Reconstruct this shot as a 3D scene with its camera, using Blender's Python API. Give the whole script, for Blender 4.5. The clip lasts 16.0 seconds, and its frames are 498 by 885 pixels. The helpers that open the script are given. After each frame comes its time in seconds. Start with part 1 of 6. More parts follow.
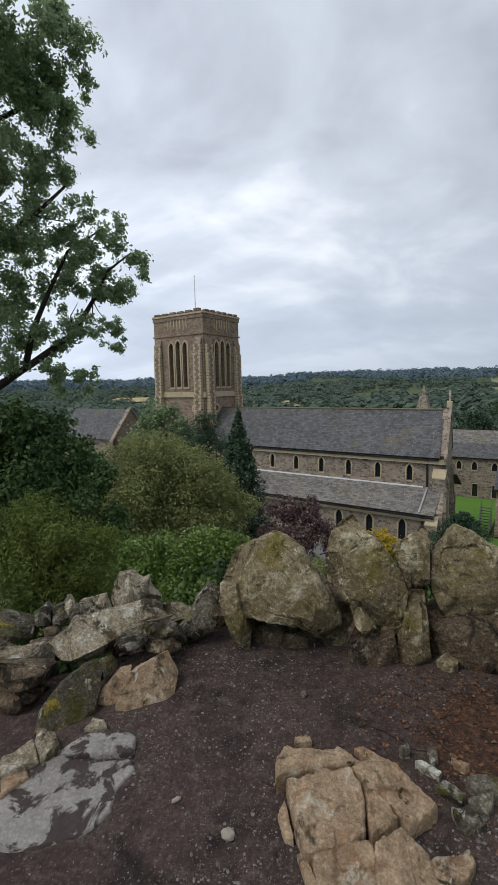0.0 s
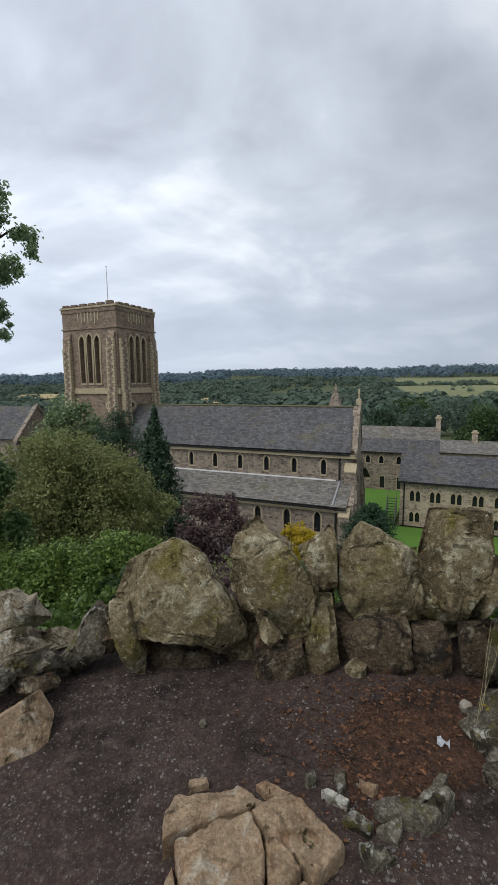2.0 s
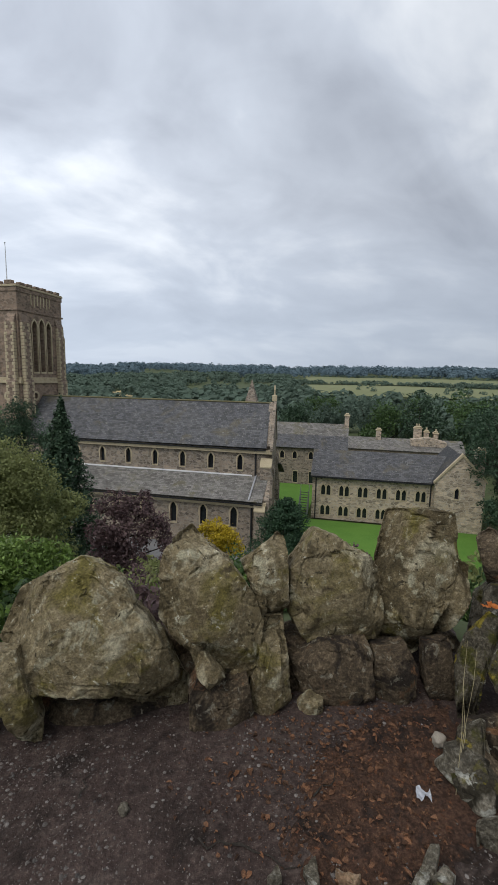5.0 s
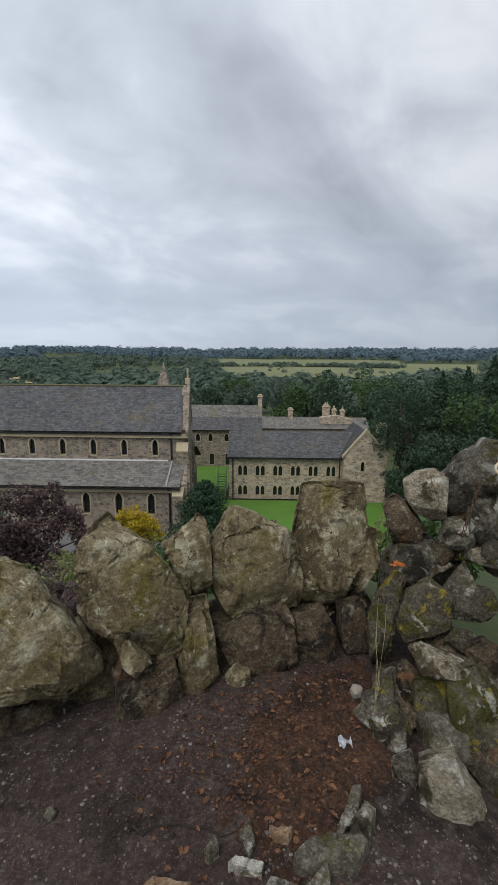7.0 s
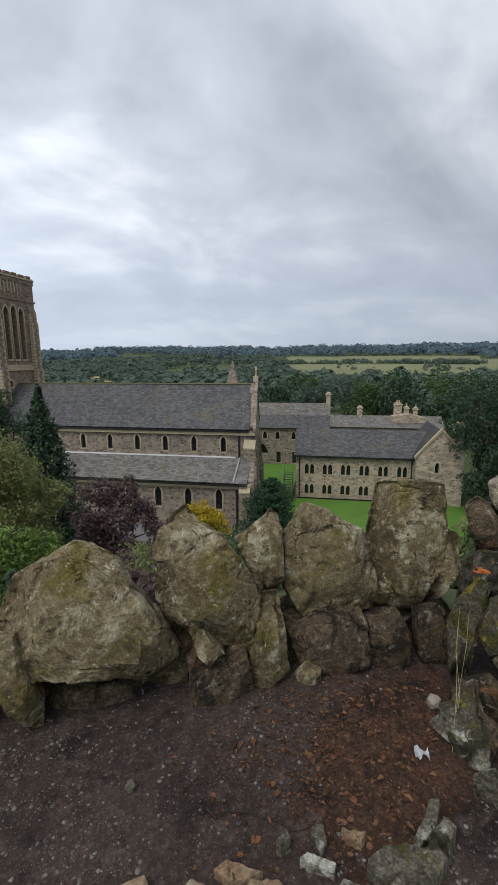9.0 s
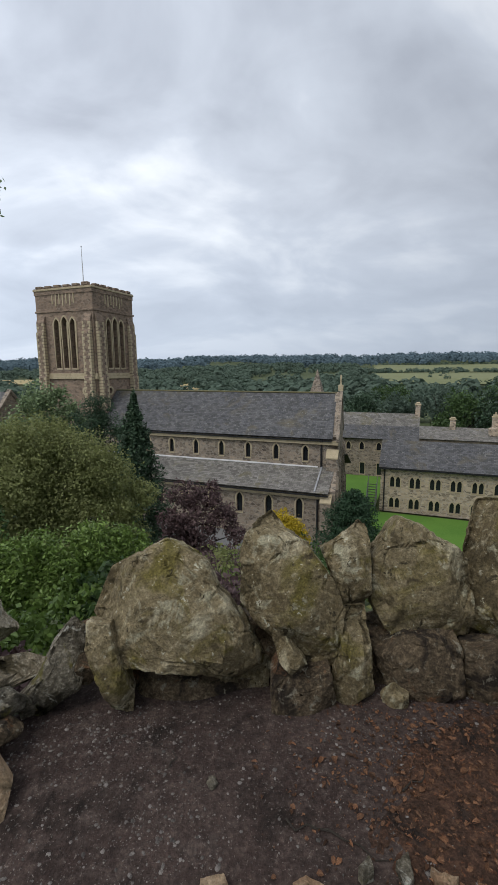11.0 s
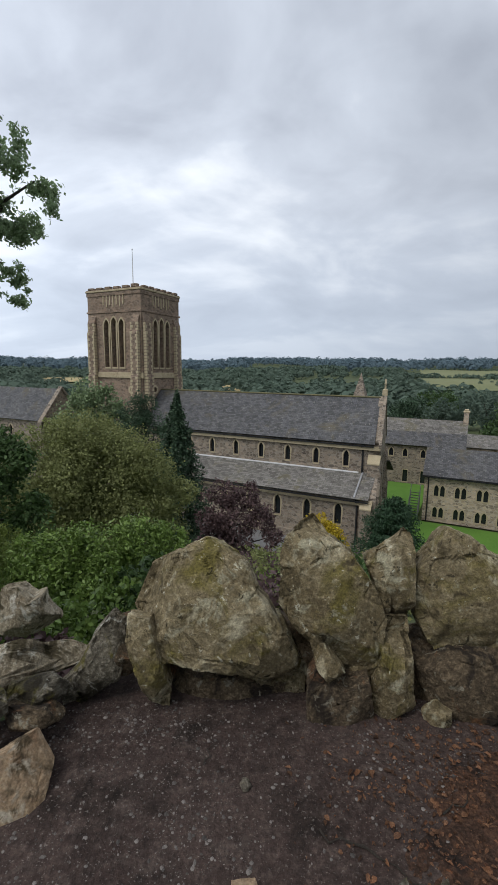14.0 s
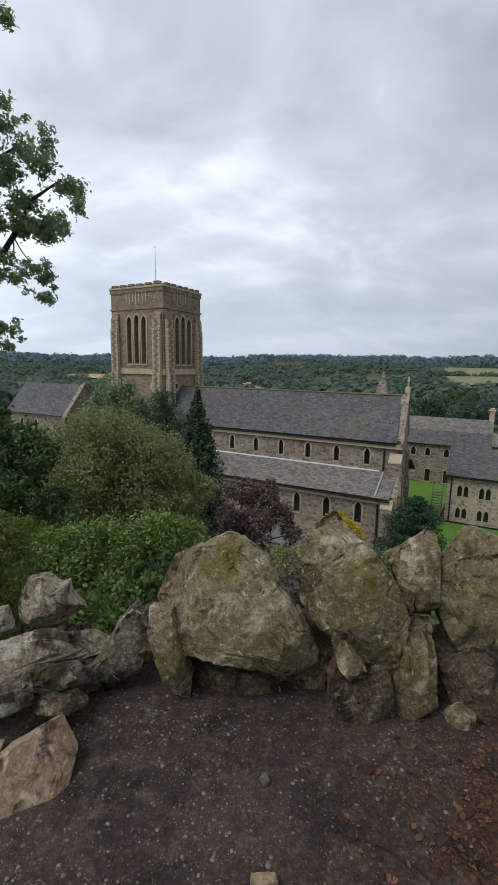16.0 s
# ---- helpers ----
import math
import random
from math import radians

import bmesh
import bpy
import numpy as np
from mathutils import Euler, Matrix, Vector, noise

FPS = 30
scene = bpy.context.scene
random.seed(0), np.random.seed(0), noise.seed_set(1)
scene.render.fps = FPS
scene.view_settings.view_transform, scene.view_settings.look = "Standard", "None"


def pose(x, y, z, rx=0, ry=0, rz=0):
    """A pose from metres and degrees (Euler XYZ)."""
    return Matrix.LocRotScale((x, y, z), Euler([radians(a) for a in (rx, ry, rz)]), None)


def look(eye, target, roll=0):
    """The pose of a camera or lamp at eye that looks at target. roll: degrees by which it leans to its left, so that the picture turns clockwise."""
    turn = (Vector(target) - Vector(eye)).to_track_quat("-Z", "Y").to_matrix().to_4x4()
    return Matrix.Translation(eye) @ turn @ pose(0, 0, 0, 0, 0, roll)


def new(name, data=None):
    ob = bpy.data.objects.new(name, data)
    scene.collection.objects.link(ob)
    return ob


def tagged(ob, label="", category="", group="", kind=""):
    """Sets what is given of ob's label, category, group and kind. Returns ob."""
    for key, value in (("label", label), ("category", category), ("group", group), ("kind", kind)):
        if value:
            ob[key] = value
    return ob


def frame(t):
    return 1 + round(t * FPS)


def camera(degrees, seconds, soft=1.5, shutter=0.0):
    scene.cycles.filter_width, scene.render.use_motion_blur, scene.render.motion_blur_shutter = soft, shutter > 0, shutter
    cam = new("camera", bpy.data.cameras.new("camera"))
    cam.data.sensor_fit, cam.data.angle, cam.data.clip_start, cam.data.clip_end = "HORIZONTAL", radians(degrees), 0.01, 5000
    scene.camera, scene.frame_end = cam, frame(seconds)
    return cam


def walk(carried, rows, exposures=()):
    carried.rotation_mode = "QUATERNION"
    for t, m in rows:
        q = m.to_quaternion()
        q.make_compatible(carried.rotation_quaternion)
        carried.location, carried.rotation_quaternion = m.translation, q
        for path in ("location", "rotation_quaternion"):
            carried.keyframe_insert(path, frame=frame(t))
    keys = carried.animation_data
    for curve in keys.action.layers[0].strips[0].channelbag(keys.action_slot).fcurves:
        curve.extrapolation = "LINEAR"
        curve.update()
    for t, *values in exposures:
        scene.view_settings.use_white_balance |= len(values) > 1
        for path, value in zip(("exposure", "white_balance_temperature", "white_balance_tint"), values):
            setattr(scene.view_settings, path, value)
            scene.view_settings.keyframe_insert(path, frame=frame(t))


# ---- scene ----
cam = camera(59.1, 16.0)
PATH = [
    (0, (-0.012, -0.042, 1.902), (-0.195, 1.933, 1.646), -1.3),
    (0.5, (-0.007, 0.004, 1.889), (-0.168, 1.98, 1.63), -1.5),
    (1, (0.057, 0.128, 1.88), (-0.072, 2.106, 1.615), -1.7),
    (1.5, (0.126, 0.231, 1.895), (0.044, 2.211, 1.624), -1.7),
    (2, (0.131, 0.282, 1.851), (0.311, 2.255, 1.577), -0.7),
    (2.5, (0.044, 0.399, 1.722), (0.245, 2.371, 1.453), 0.1),
    (3, (0.012, 0.53, 1.704), (0.123, 2.508, 1.433), -0.1),
    (3.5, (0.04, 0.68, 1.688), (0.055, 2.661, 1.411), 0.2),
    (4, (0.084, 0.797, 1.714), (0.013, 2.775, 1.426), 0.1),
    (4.5, (0.09, 0.852, 1.724), (0.143, 2.83, 1.432), 1.2),
    (5, (0.084, 0.848, 1.749), (0.64, 2.746, 1.456), 1.2),
    (7.5, (0.084, 0.868, 1.729), (0.994, 2.61, 1.361), 0.4),
    (8, (0.073, 0.871, 1.728), (0.954, 2.627, 1.354), 0.5),
    (8.5, (0.06, 0.878, 1.723), (0.809, 2.694, 1.346), -0.0),
    (9, (0.047, 0.877, 1.724), (0.675, 2.739, 1.35), -0.4),
    (9.5, (0.036, 0.878, 1.724), (0.555, 2.774, 1.358), -0.6),
    (10, (0.025, 0.876, 1.722), (0.442, 2.799, 1.368), -0.8),
    (12.5, (-0.005, 0.889, 1.712), (0.157, 2.857, 1.389), 0.8),
    (13, (-0.008, 0.89, 1.712), (0.135, 2.859, 1.389), 0.9),
    (13.5, (-0.012, 0.893, 1.711), (0.105, 2.862, 1.386), 0.8),
    (14, (-0.013, 0.892, 1.71), (0.076, 2.864, 1.384), 0.7),
    (14.5, (-0.019, 0.895, 1.707), (0.041, 2.867, 1.378), 0.6),
    (15, (-0.021, 0.896, 1.705), (0.012, 2.869, 1.375), 0.6),
    (15.5, (-0.024, 0.898, 1.704), (-0.012, 2.869, 1.37), 0.8),
    (16, (-0.028, 0.896, 1.7), (-0.029, 2.867, 1.36), 0.9),
]
walk(cam, [(t, look(eye, target, roll)) for t, eye, target, roll in PATH])

# ---- light ----
world = bpy.data.worlds.new("overcast_sky")
scene.world = world
world.use_nodes = True
wn, wl = world.node_tree.nodes, world.node_tree.links
wn.clear()


def wnode(kind, **kw):
    nd = wn.new(kind)
    for k, v in kw.items():
        nd.inputs[k].default_value = v
    return nd


def wmath(op, a, b=0.0):
    nd = wn.new("ShaderNodeMath")
    nd.operation = op
    for i, v in enumerate((a, b)):
        if isinstance(v, (int, float)):
            nd.inputs[i].default_value = v
        else:
            wl.new(v, nd.inputs[i])
    return nd.outputs[0]


sky = wn.new("ShaderNodeTexSky")
sky.sky_type, sky.sun_disc = "NISHITA", False
sky.sun_elevation, sky.sun_rotation = radians(55), radians(-70)
coord = wn.new("ShaderNodeTexCoord")
split = wn.new("ShaderNodeSeparateXYZ")
wl.new(coord.outputs["Generated"], split.inputs[0])
# a cloud layer seen in perspective: the direction is laid on a plane overhead
height = wmath("ADD", wmath("MAXIMUM", split.outputs[2], 0.0), 0.30)
lay = wn.new("ShaderNodeCombineXYZ")
wl.new(wmath("DIVIDE", split.outputs[0], height), lay.inputs[0])
wl.new(wmath("DIVIDE", split.outputs[1], height), lay.inputs[1])
turn = wn.new("ShaderNodeMapping")
turn.inputs["Rotation"].default_value = (0, 0, radians(-38))
turn.inputs["Scale"].default_value = (0.75, 1.0, 1)
turn.inputs["Location"].default_value = (3.3, 1.7, 0)
wl.new(lay.outputs[0], turn.inputs[0])
big = wnode("ShaderNodeTexNoise", Scale=1.5, Detail=6.0, Roughness=0.5, Distortion=0.7)
fine = wnode("ShaderNodeTexNoise", Scale=4.2, Detail=5.0, Roughness=0.5, Distortion=0.5)
wl.new(turn.outputs[0], big.inputs["Vector"])
wl.new(turn.outputs[0], fine.inputs["Vector"])
mixed = wmath("ADD", wmath("MULTIPLY", big.outputs[0], 0.72), wmath("MULTIPLY", fine.outputs[0], 0.28))
ramp = wn.new("ShaderNodeValToRGB")
ramp.color_ramp.elements[0].position, ramp.color_ramp.elements[0].color = 0.34, (0.49, 0.535, 0.62, 1)
ramp.color_ramp.elements[1].position, ramp.color_ramp.elements[1].color = 0.62, (0.97, 1.02, 1.09, 1)
mid = ramp.color_ramp.elements.new(0.5)
mid.color = (0.68, 0.74, 0.84, 1)
wl.new(mixed, ramp.inputs[0])
veil = wn.new("ShaderNodeMix")
veil.data_type = "RGBA"
low = wn.new("ShaderNodeMapRange")
low.inputs["From Min"].default_value, low.inputs["From Max"].default_value = 0.0, 0.34
low.inputs["To Min"].default_value, low.inputs["To Max"].default_value = 0.85, 0.0
wl.new(split.outputs[2], low.inputs[0])
wl.new(low.outputs[0], veil.inputs[0])
wl.new(ramp.outputs[0], veil.inputs[6])
veil.inputs[7].default_value = (0.51, 0.59, 0.72, 1)
tilt = wmath("ADD", wmath("MULTIPLY", split.outputs[0], -0.42), 1.10)
glow = wn.new("ShaderNodeVectorMath")
glow.operation = "SCALE"
wl.new(veil.outputs[2], glow.inputs[0])
wl.new(tilt, glow.inputs["Scale"])
cloud_light = wnode("ShaderNodeBackground", Strength=1.0)
clear_light = wnode("ShaderNodeBackground", Strength=0.06)
wl.new(glow.outputs[0], cloud_light.inputs[0])
wl.new(sky.outputs[0], clear_light.inputs[0])
both = wnode("ShaderNodeMixShader", Fac=0.08)
wl.new(cloud_light.outputs[0], both.inputs[1])
wl.new(clear_light.outputs[0], both.inputs[2])
wo = wn.new("ShaderNodeOutputWorld")
wl.new(both.outputs[0], wo.inputs[0])

sun = new("sun", bpy.data.lights.new("sun", "SUN"))
sun.data.energy, sun.data.angle, sun.data.color = 1.35, radians(25), (1.0, 0.96, 0.9)
sun.matrix_world = look((-24, -8, 45), (0, 8, 0))

# ---- materials ----


def material(name, colours, scale=1.0, rough=0.9, bump=0.4, grain=1.0, spots=None, joints=None, stretch=(1, 1, 1), rnd=0.0, world_space=False, spec=0.3, trans=None, speck=None):
    """A worn surface: three colours by a broad noise, grain, spots (colour, size, amount), joints (kind, size, colour) and bump."""
    m = bpy.data.materials.new(name)
    m.use_nodes = True
    nt = m.node_tree
    nd, lk = nt.nodes, nt.links
    bs = nd["Principled BSDF"]
    bs.inputs["Roughness"].default_value = rough
    bs.inputs["Specular IOR Level"].default_value = spec
    tc = nd.new("ShaderNodeTexCoord")
    mp = nd.new("ShaderNodeMapping")
    mp.inputs["Scale"].default_value = stretch
    if world_space:
        ge = nd.new("ShaderNodeNewGeometry")
        lk.new(ge.outputs["Position"], mp.inputs[0])
    else:
        lk.new(tc.outputs["Object"], mp.inputs[0])

    def tex(kind, sc, **kw):
        t = nd.new(kind)
        t.inputs["Scale"].default_value = sc
        for k, v in kw.items():
            t.inputs[k].default_value = v
        lk.new(mp.outputs[0], t.inputs["Vector"])
        return t

    def mix(fac, a, b, kind="MIX"):
        x = nd.new("ShaderNodeMix")
        x.data_type, x.blend_type = "RGBA", kind
        for sock, v in ((0, fac), (6, a), (7, b)):
            if isinstance(v, (tuple, list)):
                x.inputs[sock].default_value = (*v, 1)
            elif isinstance(v, (int, float)):
                x.inputs[sock].default_value = v
            else:
                lk.new(v, x.inputs[sock])
        return x.outputs[2]

    def steps(v, a, b):
        r = nd.new("ShaderNodeMapRange")
        r.inputs["From Min"].default_value, r.inputs["From Max"].default_value = a, b
        lk.new(v, r.inputs[0])
        return r.outputs[0]

    broad = tex("ShaderNodeTexNoise", scale, Detail=5.0, Roughness=0.6)
    grainy = tex("ShaderNodeTexNoise", scale * 13, Detail=6.0, Roughness=0.75)
    col = mix(steps(broad.outputs[0], 0.35, 0.62), colours[0], colours[1])
    col = mix(steps(grainy.outputs[0], 0.48, 0.72), col, colours[2])
    high = grainy.outputs[0]
    if joints:
        kind, size, jcol, amount = joints
        if kind == "rubble":
            v = tex("ShaderNodeTexVoronoi", size)
            v.feature = "F1"
            e = tex("ShaderNodeTexVoronoi", size)
            e.feature = "DISTANCE_TO_EDGE"
            shade = nd.new("ShaderNodeSeparateColor")
            lk.new(v.outputs["Color"], shade.inputs[0])
            tone = mix(shade.outputs[0], tuple(c * (1 - amount) for c in (1, 1, 1)), tuple(c * (1 + amount * 0.8) for c in (1, 0.97, 0.92)))
            col = mix(1.0, col, tone, "MULTIPLY")
            edge = steps(e.outputs["Distance"], 0.02, 0.09)
            col = mix(edge, jcol, col)
        else:
            b = nd.new("ShaderNodeTexBrick")
            b.inputs["Scale"].default_value = 1.0
            b.inputs["Brick Width"].default_value, b.inputs["Row Height"].default_value = size
            b.inputs["Mortar Size"].default_value = 0.012
            b.inputs["Color1"].default_value = (1 - amount, 1 - amount, 1 - amount, 1)
            b.inputs["Color2"].default_value = (1 + amount, 1 + amount, 1 + amount * 1.2, 1)
            b.inputs["Mortar"].default_value = (0.45, 0.45, 0.45, 1)
            b.inputs["Bias"].default_value = 0.0
            lk.new(tc.outputs["UV"], b.inputs["Vector"])
            col = mix(1.0, col, b.outputs["Color"], "MULTIPLY")
    for sp in spots or ():
        scol, ssize, lo, hi = sp
        s = tex("ShaderNodeTexNoise", ssize, Detail=4.0, Roughness=0.65, Distortion=0.6)
        col = mix(steps(s.outputs[0], lo, hi), col, scol)
    if speck:
        for ssize, amount in speck:
            s = tex("ShaderNodeTexNoise", ssize, Detail=3.0, Roughness=0.7)
            col = mix(1.0, col, mix(steps(s.outputs[0], 0.36, 0.64), (1 - amount,) * 3, (1 + amount,) * 3), "MULTIPLY")
    if rnd:
        oi = nd.new("ShaderNodeObjectInfo")
        gi = nd.new("ShaderNodeNewGeometry")
        add = nd.new("ShaderNodeMath")
        add.operation = "ADD"
        lk.new(oi.outputs["Random"], add.inputs[0])
        lk.new(gi.outputs["Random Per Island"], add.inputs[1])
        fr = nd.new("ShaderNodeMath")
        fr.operation = "FRACT"
        lk.new(add.outputs[0], fr.inputs[0])
        hs = nd.new("ShaderNodeMapRange")
        hs.inputs["To Min"].default_value, hs.inputs["To Max"].default_value = 1 - rnd, 1 + rnd
        lk.new(fr.outputs[0], hs.inputs[0])
        hv = nd.new("ShaderNodeHueSaturation")
        lk.new(hs.outputs[0], hv.inputs["Value"])
        lk.new(col, hv.inputs["Color"])
        col = hv.outputs[0]
    lk.new(col, bs.inputs["Base Color"])
    if bump:
        bp = nd.new("ShaderNodeBump")
        bp.inputs["Strength"].default_value, bp.inputs["Distance"].default_value = bump, 0.028 * grain
        coarse = tex("ShaderNodeTexNoise", scale * 4.5, Detail=5.0, Roughness=0.7, Distortion=0.4)
        both_h = nd.new("ShaderNodeMath")
        both_h.operation = "MULTIPLY_ADD"
        lk.new(coarse.outputs[0], both_h.inputs[0])
        both_h.inputs[1].default_value = 1.3
        lk.new(high, both_h.inputs[2])
        lk.new(both_h.outputs[0], bp.inputs["Height"])
        lk.new(bp.outputs[0], bs.inputs["Normal"])
    if trans:
        tr = nd.new("ShaderNodeBsdfTranslucent")
        lk.new(col, tr.inputs[0])
        ms = nd.new("ShaderNodeMixShader")
        ms.inputs[0].default_value = trans
        lk.new(bs.outputs[0], ms.inputs[1])
        lk.new(tr.outputs[0], ms.inputs[2])
        lk.new(ms.outputs[0], nd["Material Output"].inputs[0])
    return m


GRIT = ((26.0, 0.26), (95.0, 0.3))
M_BOULDER = material("lichened_boulder", [(0.108, 0.081, 0.04), (0.22, 0.176, 0.099), (0.325, 0.272, 0.171)], 2.2, 0.95, 1.0, 0.7, world_space=True, speck=GRIT,
                     spots=[((0.145, 0.12, 0.035), 2.4, 0.54, 0.64), ((0.085, 0.066, 0.034), 4.2, 0.56, 0.64), ((0.42, 0.375, 0.255), 3.4, 0.56, 0.66), ((0.32, 0.295, 0.20), 7.5, 0.58, 0.66), ((0.40, 0.38, 0.29), 26.0, 0.64, 0.68), ((0.05, 0.04, 0.022), 14.0, 0.62, 0.67)])
# brown stone, darkened in its base colour for the shade in gaps
M_SHADED = material("shaded_brown_stone", [(0.06, 0.043, 0.026), (0.135, 0.099, 0.06), (0.21, 0.16, 0.10)], 4.0, 0.9, 1.0, 0.8, world_space=True, speck=GRIT,
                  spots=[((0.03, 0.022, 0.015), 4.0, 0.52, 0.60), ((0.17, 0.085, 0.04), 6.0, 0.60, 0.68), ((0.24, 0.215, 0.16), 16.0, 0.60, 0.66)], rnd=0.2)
M_WALLSTONE = material("grey_wall_stone", [(0.095, 0.08, 0.055), (0.19, 0.168, 0.125), (0.30, 0.275, 0.22)], 4.0, 0.95, 1.0, 0.8, world_space=True, speck=GRIT,
                       spots=[((0.04, 0.033, 0.02), 4.5, 0.53, 0.60), ((0.42, 0.41, 0.35), 8.0, 0.57, 0.63), ((0.115, 0.1, 0.03), 6.0, 0.58, 0.65)], rnd=0.3)
M_PALE = material("pale_lichened_stone", [(0.19, 0.15, 0.095), (0.34, 0.29, 0.205), (0.45, 0.41, 0.32)], 4.0, 0.95, 1.0, 0.8, world_space=True, speck=GRIT,
                  spots=[((0.075, 0.06, 0.032), 5.0, 0.54, 0.61), ((0.50, 0.47, 0.39), 9.0, 0.56, 0.64)], rnd=0.12)
M_MOSS = material("mossy_stone", [(0.055, 0.046, 0.03), (0.12, 0.102, 0.068), (0.21, 0.185, 0.135)], 5.0, 0.98, 1.0, 0.9, world_space=True, speck=GRIT,
                  spots=[((0.07, 0.066, 0.016), 5.0, 0.50, 0.57), ((0.24, 0.19, 0.028), 7.5, 0.59, 0.64), ((0.36, 0.345, 0.28), 10.0, 0.60, 0.65)], rnd=0.2)
M_WARM = material("warm_bare_rock", [(0.25, 0.168, 0.098), (0.385, 0.275, 0.172), (0.47, 0.37, 0.255)], 3.0, 0.9, 1.0, 0.7, world_space=True, speck=((18.0, 0.2), (80.0, 0.22)),
                  spots=[((0.085, 0.062, 0.034), 5.0, 0.57, 0.64), ((0.27, 0.17, 0.10), 7.0, 0.54, 0.64), ((0.44, 0.38, 0.29), 10.0, 0.57, 0.66), ((0.06, 0.052, 0.018), 7.5, 0.64, 0.68)])
M_WORN = material("worn_pale_stone", [(0.16, 0.147, 0.13), (0.235, 0.22, 0.20), (0.30, 0.285, 0.26)], 4.0, 0.85, 0.5, 0.4, world_space=True, speck=((40.0, 0.15),),
                  spots=[((0.045, 0.034, 0.03), 6.0, 0.50, 0.55)])
M_DIRT = material("trodden_dirt", [(0.037, 0.023, 0.019), (0.062, 0.042, 0.035), (0.098, 0.072, 0.061)], 1.6, 0.95, 1.0, 0.8, world_space=True, speck=((12.0, 0.18), (55.0, 0.3)),
                  spots=[((0.021, 0.014, 0.011), 2.5, 0.52, 0.64), ((0.078, 0.057, 0.048), 7.0, 0.55, 0.66), ((0.16, 0.135, 0.118), 90.0, 0.61, 0.66)])
M_PEBBLE = material("grey_gravel", [(0.085, 0.074, 0.066), (0.14, 0.125, 0.113), (0.22, 0.20, 0.185)], 30.0, 0.8, 0.0, rnd=0.6)
M_LITTER = material("fallen_leaf", [(0.055, 0.026, 0.015), (0.10, 0.042, 0.02), (0.23, 0.135, 0.07)], 25.0, 0.8, 0.0, rnd=0.65)
M_RUBBLE = material("brown_rubble_masonry", [(0.175, 0.142, 0.112), (0.25, 0.206, 0.162), (0.35, 0.30, 0.24)], 0.5, 0.95, 0.5, 2.0,
                    joints=("rubble", 2.0, (0.29, 0.25, 0.205), 0.52), stretch=(1, 1, 1.8))
M_TOWER = material("dark_tower_masonry", [(0.185, 0.133, 0.100), (0.241, 0.178, 0.135), (0.325, 0.249, 0.185)], 0.4, 0.95, 0.5, 2.0,
                   joints=("rubble", 2.0, (0.258, 0.201, 0.155), 0.4), stretch=(1, 1, 1.8))
M_GUEST = material("buff_rubble_masonry", [(0.33, 0.26, 0.19), (0.42, 0.345, 0.26), (0.52, 0.44, 0.345)], 0.6, 0.95, 0.5, 2.0,
                   joints=("rubble", 2.1, (0.45, 0.39, 0.32), 0.5), stretch=(1, 1, 1.8))
M_DRESSED = material("dressed_buff_stone", [(0.371, 0.304, 0.193), (0.456, 0.381, 0.253), (0.530, 0.448, 0.313)], 1.2, 0.9, 0.3, 1.0,
                     spots=[((0.233, 0.185, 0.120), 1.5, 0.58, 0.72)])
M_SLATE = material("weathered_slate", [(0.064, 0.065, 0.069), (0.09, 0.089, 0.088), (0.13, 0.125, 0.115)], 0.35, 0.75, 0.3, 1.0,
                   joints=("brick", (0.45, 0.26), None, 0.34), spots=[((0.115, 0.098, 0.062), 0.3, 0.56, 0.74), ((0.20, 0.19, 0.175), 4.0, 0.60, 0.68)])
M_SLATE_OLD = material("mossy_stone_slate", [(0.12, 0.112, 0.10), (0.16, 0.15, 0.13), (0.21, 0.195, 0.165)], 0.5, 0.85, 0.3, 1.0,
                       joints=("brick", (0.5, 0.3), None, 0.34), spots=[((0.12, 0.105, 0.06), 0.5, 0.55, 0.72), ((0.27, 0.26, 0.24), 4.0, 0.58, 0.68)])
M_MOSSROOF = material("moss_on_slate", [(0.12, 0.115, 0.07), (0.16, 0.14, 0.065), (0.19, 0.17, 0.10)], 0.8, 0.95, 0.4)
M_LEAD = material("lead_sheet", [(0.22, 0.225, 0.235), (0.30, 0.30, 0.31), (0.36, 0.36, 0.36)], 1.0, 0.55, 0.1, spec=0.5)
M_GLASS = material("dark_leaded_glass", [(0.012, 0.014, 0.018), (0.02, 0.022, 0.027), (0.03, 0.033, 0.04)], 3.0, 0.15, 0.05, spec=0.5)
M_DARK = material("blackened_iron", [(0.015, 0.015, 0.016), (0.025, 0.025, 0.026), (0.04, 0.04, 0.04)], 3.0, 0.5, 0.1)
M_PALEPAINT = material("white_paint", [(0.62, 0.62, 0.62), (0.72, 0.72, 0.72), (0.78, 0.78, 0.78)], 2.0, 0.5, 0.1)
M_LAND = material("grass_and_scrub", [(0.045, 0.062, 0.022), (0.065, 0.085, 0.03), (0.09, 0.10, 0.045)], 0.05, 0.95, 0.4, 4.0, world_space=True,
                  spots=[((0.05, 0.04, 0.025), 0.35, 0.56, 0.70)])
M_LAWN = material("mown_lawn", [(0.075, 0.17, 0.022), (0.095, 0.20, 0.028), (0.11, 0.21, 0.04)], 0.3, 0.95, 0.3, 2.0)
M_PAVE = material("grey_tarmac", [(0.13, 0.13, 0.13), (0.17, 0.165, 0.16), (0.2, 0.195, 0.19)], 0.5, 0.9, 0.3)
M_FIELD = material("pasture", [(0.14, 0.155, 0.065), (0.17, 0.18, 0.085), (0.19, 0.195, 0.105)], 0.01, 0.95, 0.0)
